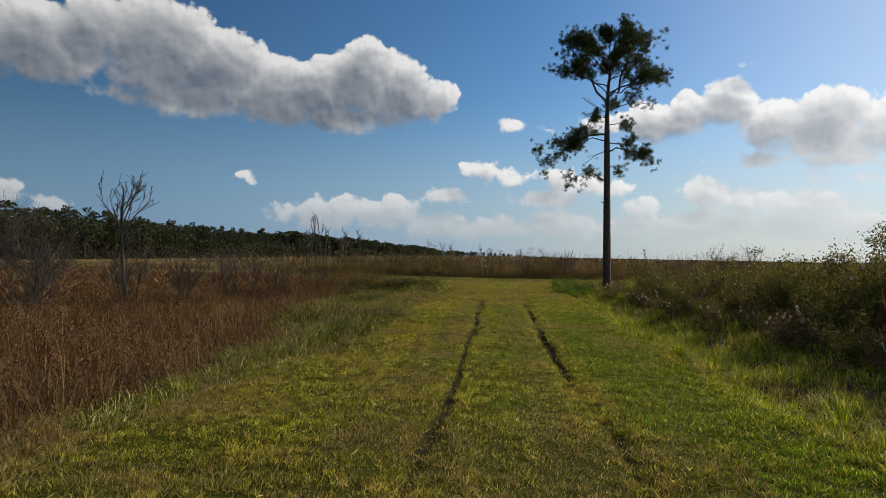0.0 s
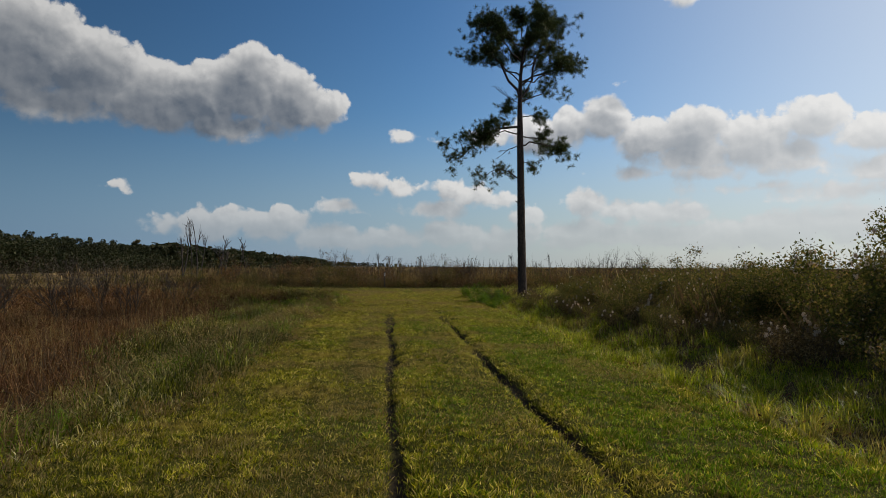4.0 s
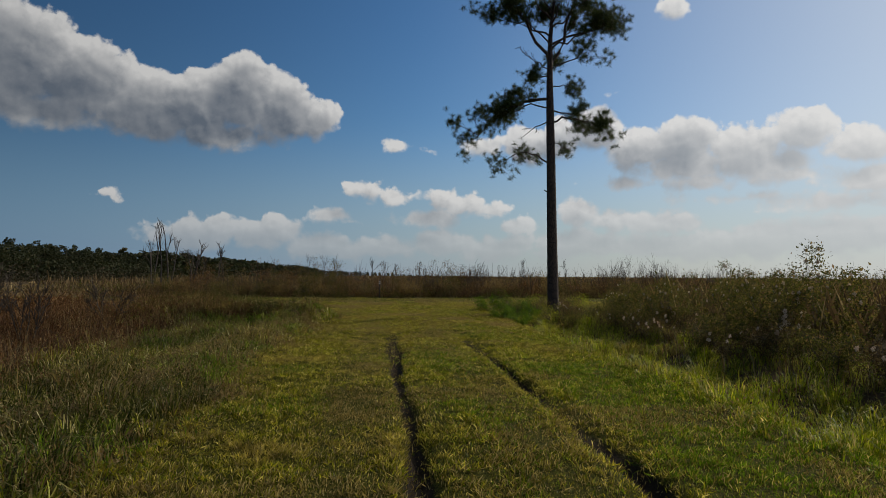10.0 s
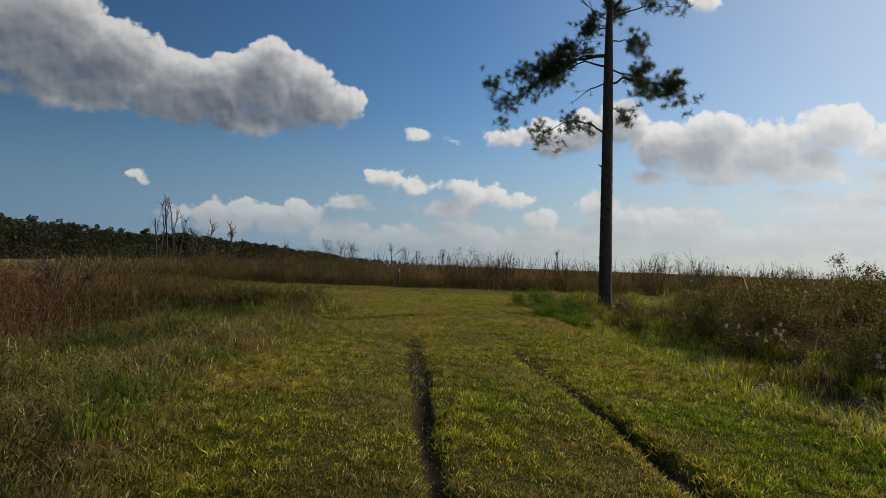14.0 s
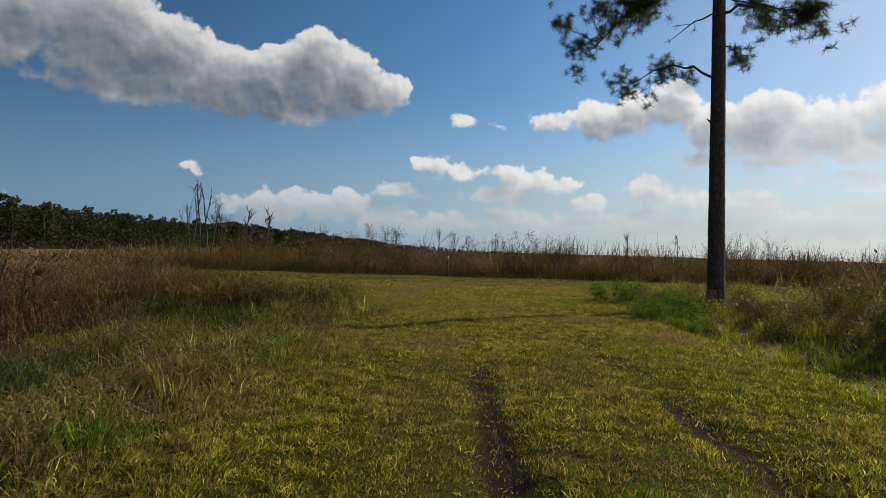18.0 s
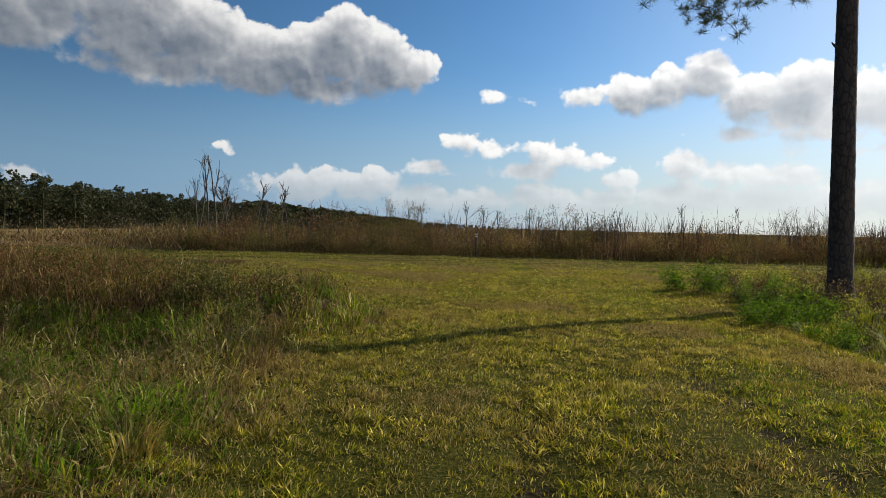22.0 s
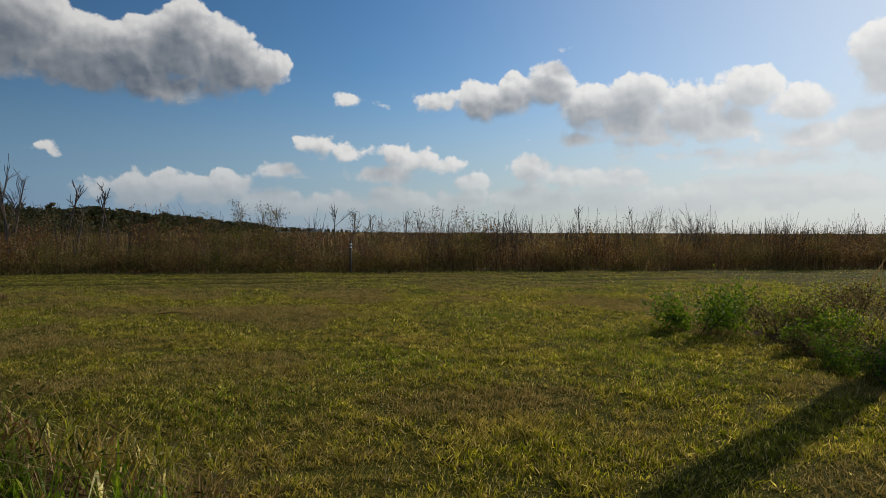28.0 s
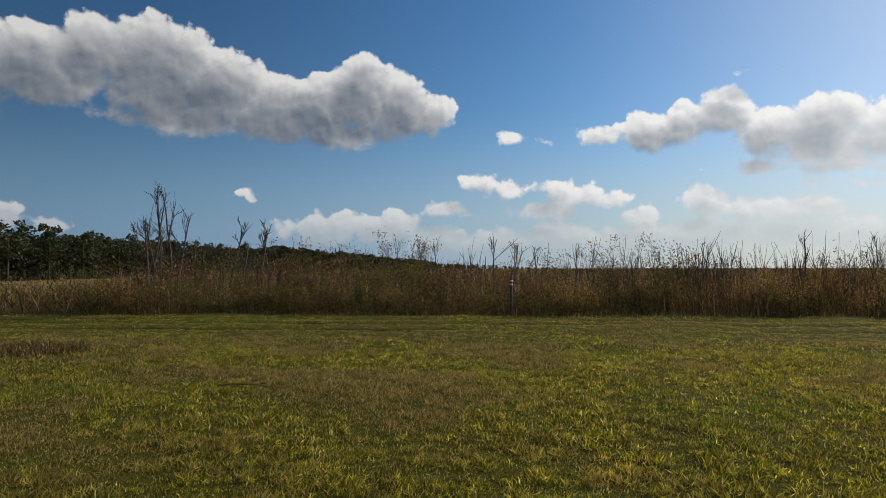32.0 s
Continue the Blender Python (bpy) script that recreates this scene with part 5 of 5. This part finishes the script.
    bough(14.2, 0.9, -1.5, 15.7, 0.04, 28, 0, "", 8)
    bough(14.8, 2.0, 0.3, 16.0, 0.035, 28, 0, "", 8)
    bough(15.0, -0.5, -0.4, 16.3, 0.03, 28, 0, "", 8)
    bough(15.4, 1.0, 0.2, 16.9, 0.025, 18, 0, "", 6)
    bough(14.0, 0.2, 1.8, 14.8, 0.04, 26, 0, "", 8)
    bough(13.6, 0.3, -1.9, 14.6, 0.04, 26, 0, "", 8)
    bough(14.6, -1.9, 0.5, 15.9, 0.035, 24, 0, "", 7)
    # broken stub on the bare trunk
    p = wander(tuple(stem_at(5.6) + np.array([-0.18, -0.05, 0])), (-1, -0.2, 0.25), 0.24, 4, 0.1, r)
    part("stub", mesh_from("stub", *tube(p, [0.035, 0.03, 0.028, 0.022, 0.012], 6), M_LIMB), ob, "short broken branch stub")


pine_tree()


# ---- far pine woods ----
def far_woods():
    r = np.random.default_rng(12)
    kinds = []
    for k in range(8):
        low = r.uniform(0.28, 0.5) if k < 4 else 0.05
        if k < 4:
            # crowns of separate needle masses on a bare trunk
            m = 15
            cz = np.sort(r.uniform(low, 0.96, m))
            reach = 0.17 * np.sin(np.clip((1.04 - cz) / (1.04 - low), 0, 1) * np.pi * 0.7 + 0.15) * r.uniform(0.4, 1.15, m)
            ca = r.uniform(0, 6.28, m)
            c = np.stack([reach * np.cos(ca), reach * np.sin(ca), cz], 1)
            q = r.normal(0, 1, (m, 32, 3))
            q *= r.uniform(0.75, 1.05, (m, 32, 1)) / np.linalg.norm(q, axis=2, keepdims=True)
            p = (c[:, None, :] + q * np.array([0.075, 0.075, 0.042]) * r.uniform(0.7, 1.2, (m, 1, 1))).reshape(-1, 3)
        else:
            z = r.uniform(low, 1.0, 70) ** 0.9
            w = 0.19 * np.sin(np.clip((1.02 - z) / (1.02 - low), 0, 1) * np.pi * 0.62 + 0.12) * r.uniform(0.2, 1.1, 70)
            a = r.uniform(0, 6.28, 70)
            p = np.stack([w * np.cos(a), w * np.sin(a), z], 1)
        lv, lf = leaves(p, 0.045 if k < 4 else 0.2, r, 0.2, 0.8)
        tv, tf = tube([(0, 0, 0), (0.005, 0, 0.5), (0, 0, 0.9)], [0.014, 0.011, 0.004], 4)
        kinds.append(merge([(lv, lf), (tv, tf)]))
    pieces = []
    y = 60.0
    while y < 1700:
        gap = 4.8 if y < 420 else 6 if y < 800 else 11
        for row in range(3):
            v, f = kinds[r.integers(0, 4)] if y < 480 else kinds[r.integers(4, 8)]
            h = 1.9 + r.uniform(13.2, 18.2) * (0.85, 1.0, 1.05)[row]
            x, yy = -152 - row * 9 + r.normal(0, 2.5) + 8 * math.sin(y / 90), y + r.uniform(-2, 2)
            t = r.uniform(0, 6.28)
            c, s = math.cos(t), math.sin(t)
            fat = r.uniform(0.9, 1.5)
            q = v * np.array([h * fat, h * fat, h])
            pieces.append((np.stack([q[:, 0] * c - q[:, 1] * s + x, q[:, 0] * s + q[:, 1] * c + yy, q[:, 2] - 1.95], 1), f))
        y += gap
    # a low far wood to the right of it
    for _ in range(150):
        v, f = kinds[r.integers(4, 8)]
        x, yy = r.uniform(-300, 160), r.uniform(1750, 2000)
        h = r.uniform(9, 15) * (0.3 + 0.7 * float(step(x, 150, -150)))
        pieces.append((v * np.array([h * 1.5, h * 1.5, h]) + np.array([x, yy, 0]), f))
    stuff("pine_woods", pieces, M_WOODS, "dark line of pine woods beyond the field", "woods")
    # undergrowth along the edge of the wood and the dark hollow behind it
    x, yy = scatter(-182, -150, 60, 640, 2.8, lambda x, y: 0.5 + 0.5 * patchy(x, y, 9, 8), r)
    p = np.stack([x, yy, r.uniform(-1.8, 7.5, len(x))], 1)
    stuff("wood_thicket", [leaves(p, 1.4, r, 0.2, 0.75)], M_WOODS, "dark green thicket between the pines", "woods")
    x, yy = scatter(-172, -144, 60, 560, 5.0, lambda x, y: 0.4 + 0.6 * patchy(x, y, 9, 5), r)
    p = np.stack([x, yy, -1.8 + 7.5 * r.uniform(0, 1, len(x)) ** 1.3 * step(patchy(x, yy, 6, 7), 0.25, 0.8)], 1)
    stuff("wood_edge", [leaves(p, 0.9, r, 0.2, 0.6)], M_EDGE, "grey-brown undergrowth at the edge of the wood", "woods")
    x, yy = scatter(-140, -22, 60, 230, 0.9, lambda x, y: step(patchy(x, y, 9, 6), 0.4, 0.8), r)
    stuff("meadow_tufts", [blades(on_ground(x, yy), r.uniform(0.12, 0.32, len(x)), r.uniform(0.06, 0.16, len(x)), r.uniform(0, 0.6, len(x)), False, None, r)], M_STRAW,
          "pale dry grass of the far meadow", "meadow")


far_woods()


# ---- small things ----
def marker_post():
    x, y = -0.1, 57.9
    ob = thing("marker_post", x, y, float(ground_z(x, y)) - 0.05, "weathered wooden marker post with pale bands", "post")
    bm = bmesh.new()
    bmesh.ops.create_cone(bm, cap_ends=True, segments=12, radius1=0.052, radius2=0.047, depth=1.4, matrix=Matrix.Translation((0, 0, 0.7)))
    me = bpy.data.meshes.new("shaft")
    bm.to_mesh(me), bm.free()
    me.materials.append(M_POST)
    part("shaft", me, ob)
    for z in (1.12, 1.25):
        bm = bmesh.new()
        bmesh.ops.create_cone(bm, cap_ends=True, segments=12, radius1=0.053, radius2=0.052, depth=0.05, matrix=Matrix.Translation((0, 0, z)))
        me = bpy.data.meshes.new("band")
        bm.to_mesh(me), bm.free()
        me.materials.append(M_WHITE)
        part("band", me, ob, "pale painted band")


marker_post()


def fallen_stick():
    r = np.random.default_rng(3)
    p = wander((-4.15, 43.3, float(ground_z(-4.1, 43.3)) + 0.09), (0.95, 0.3, 0.06), 0.95, 8, 0.08, r)
    tagged(new("stick", mesh_from("stick", *tube(p, np.linspace(0.016, 0.008, 9), 6), M_STRAW, True)), "pale dry reed stalk lying on the grass", "stick")


fallen_stick()
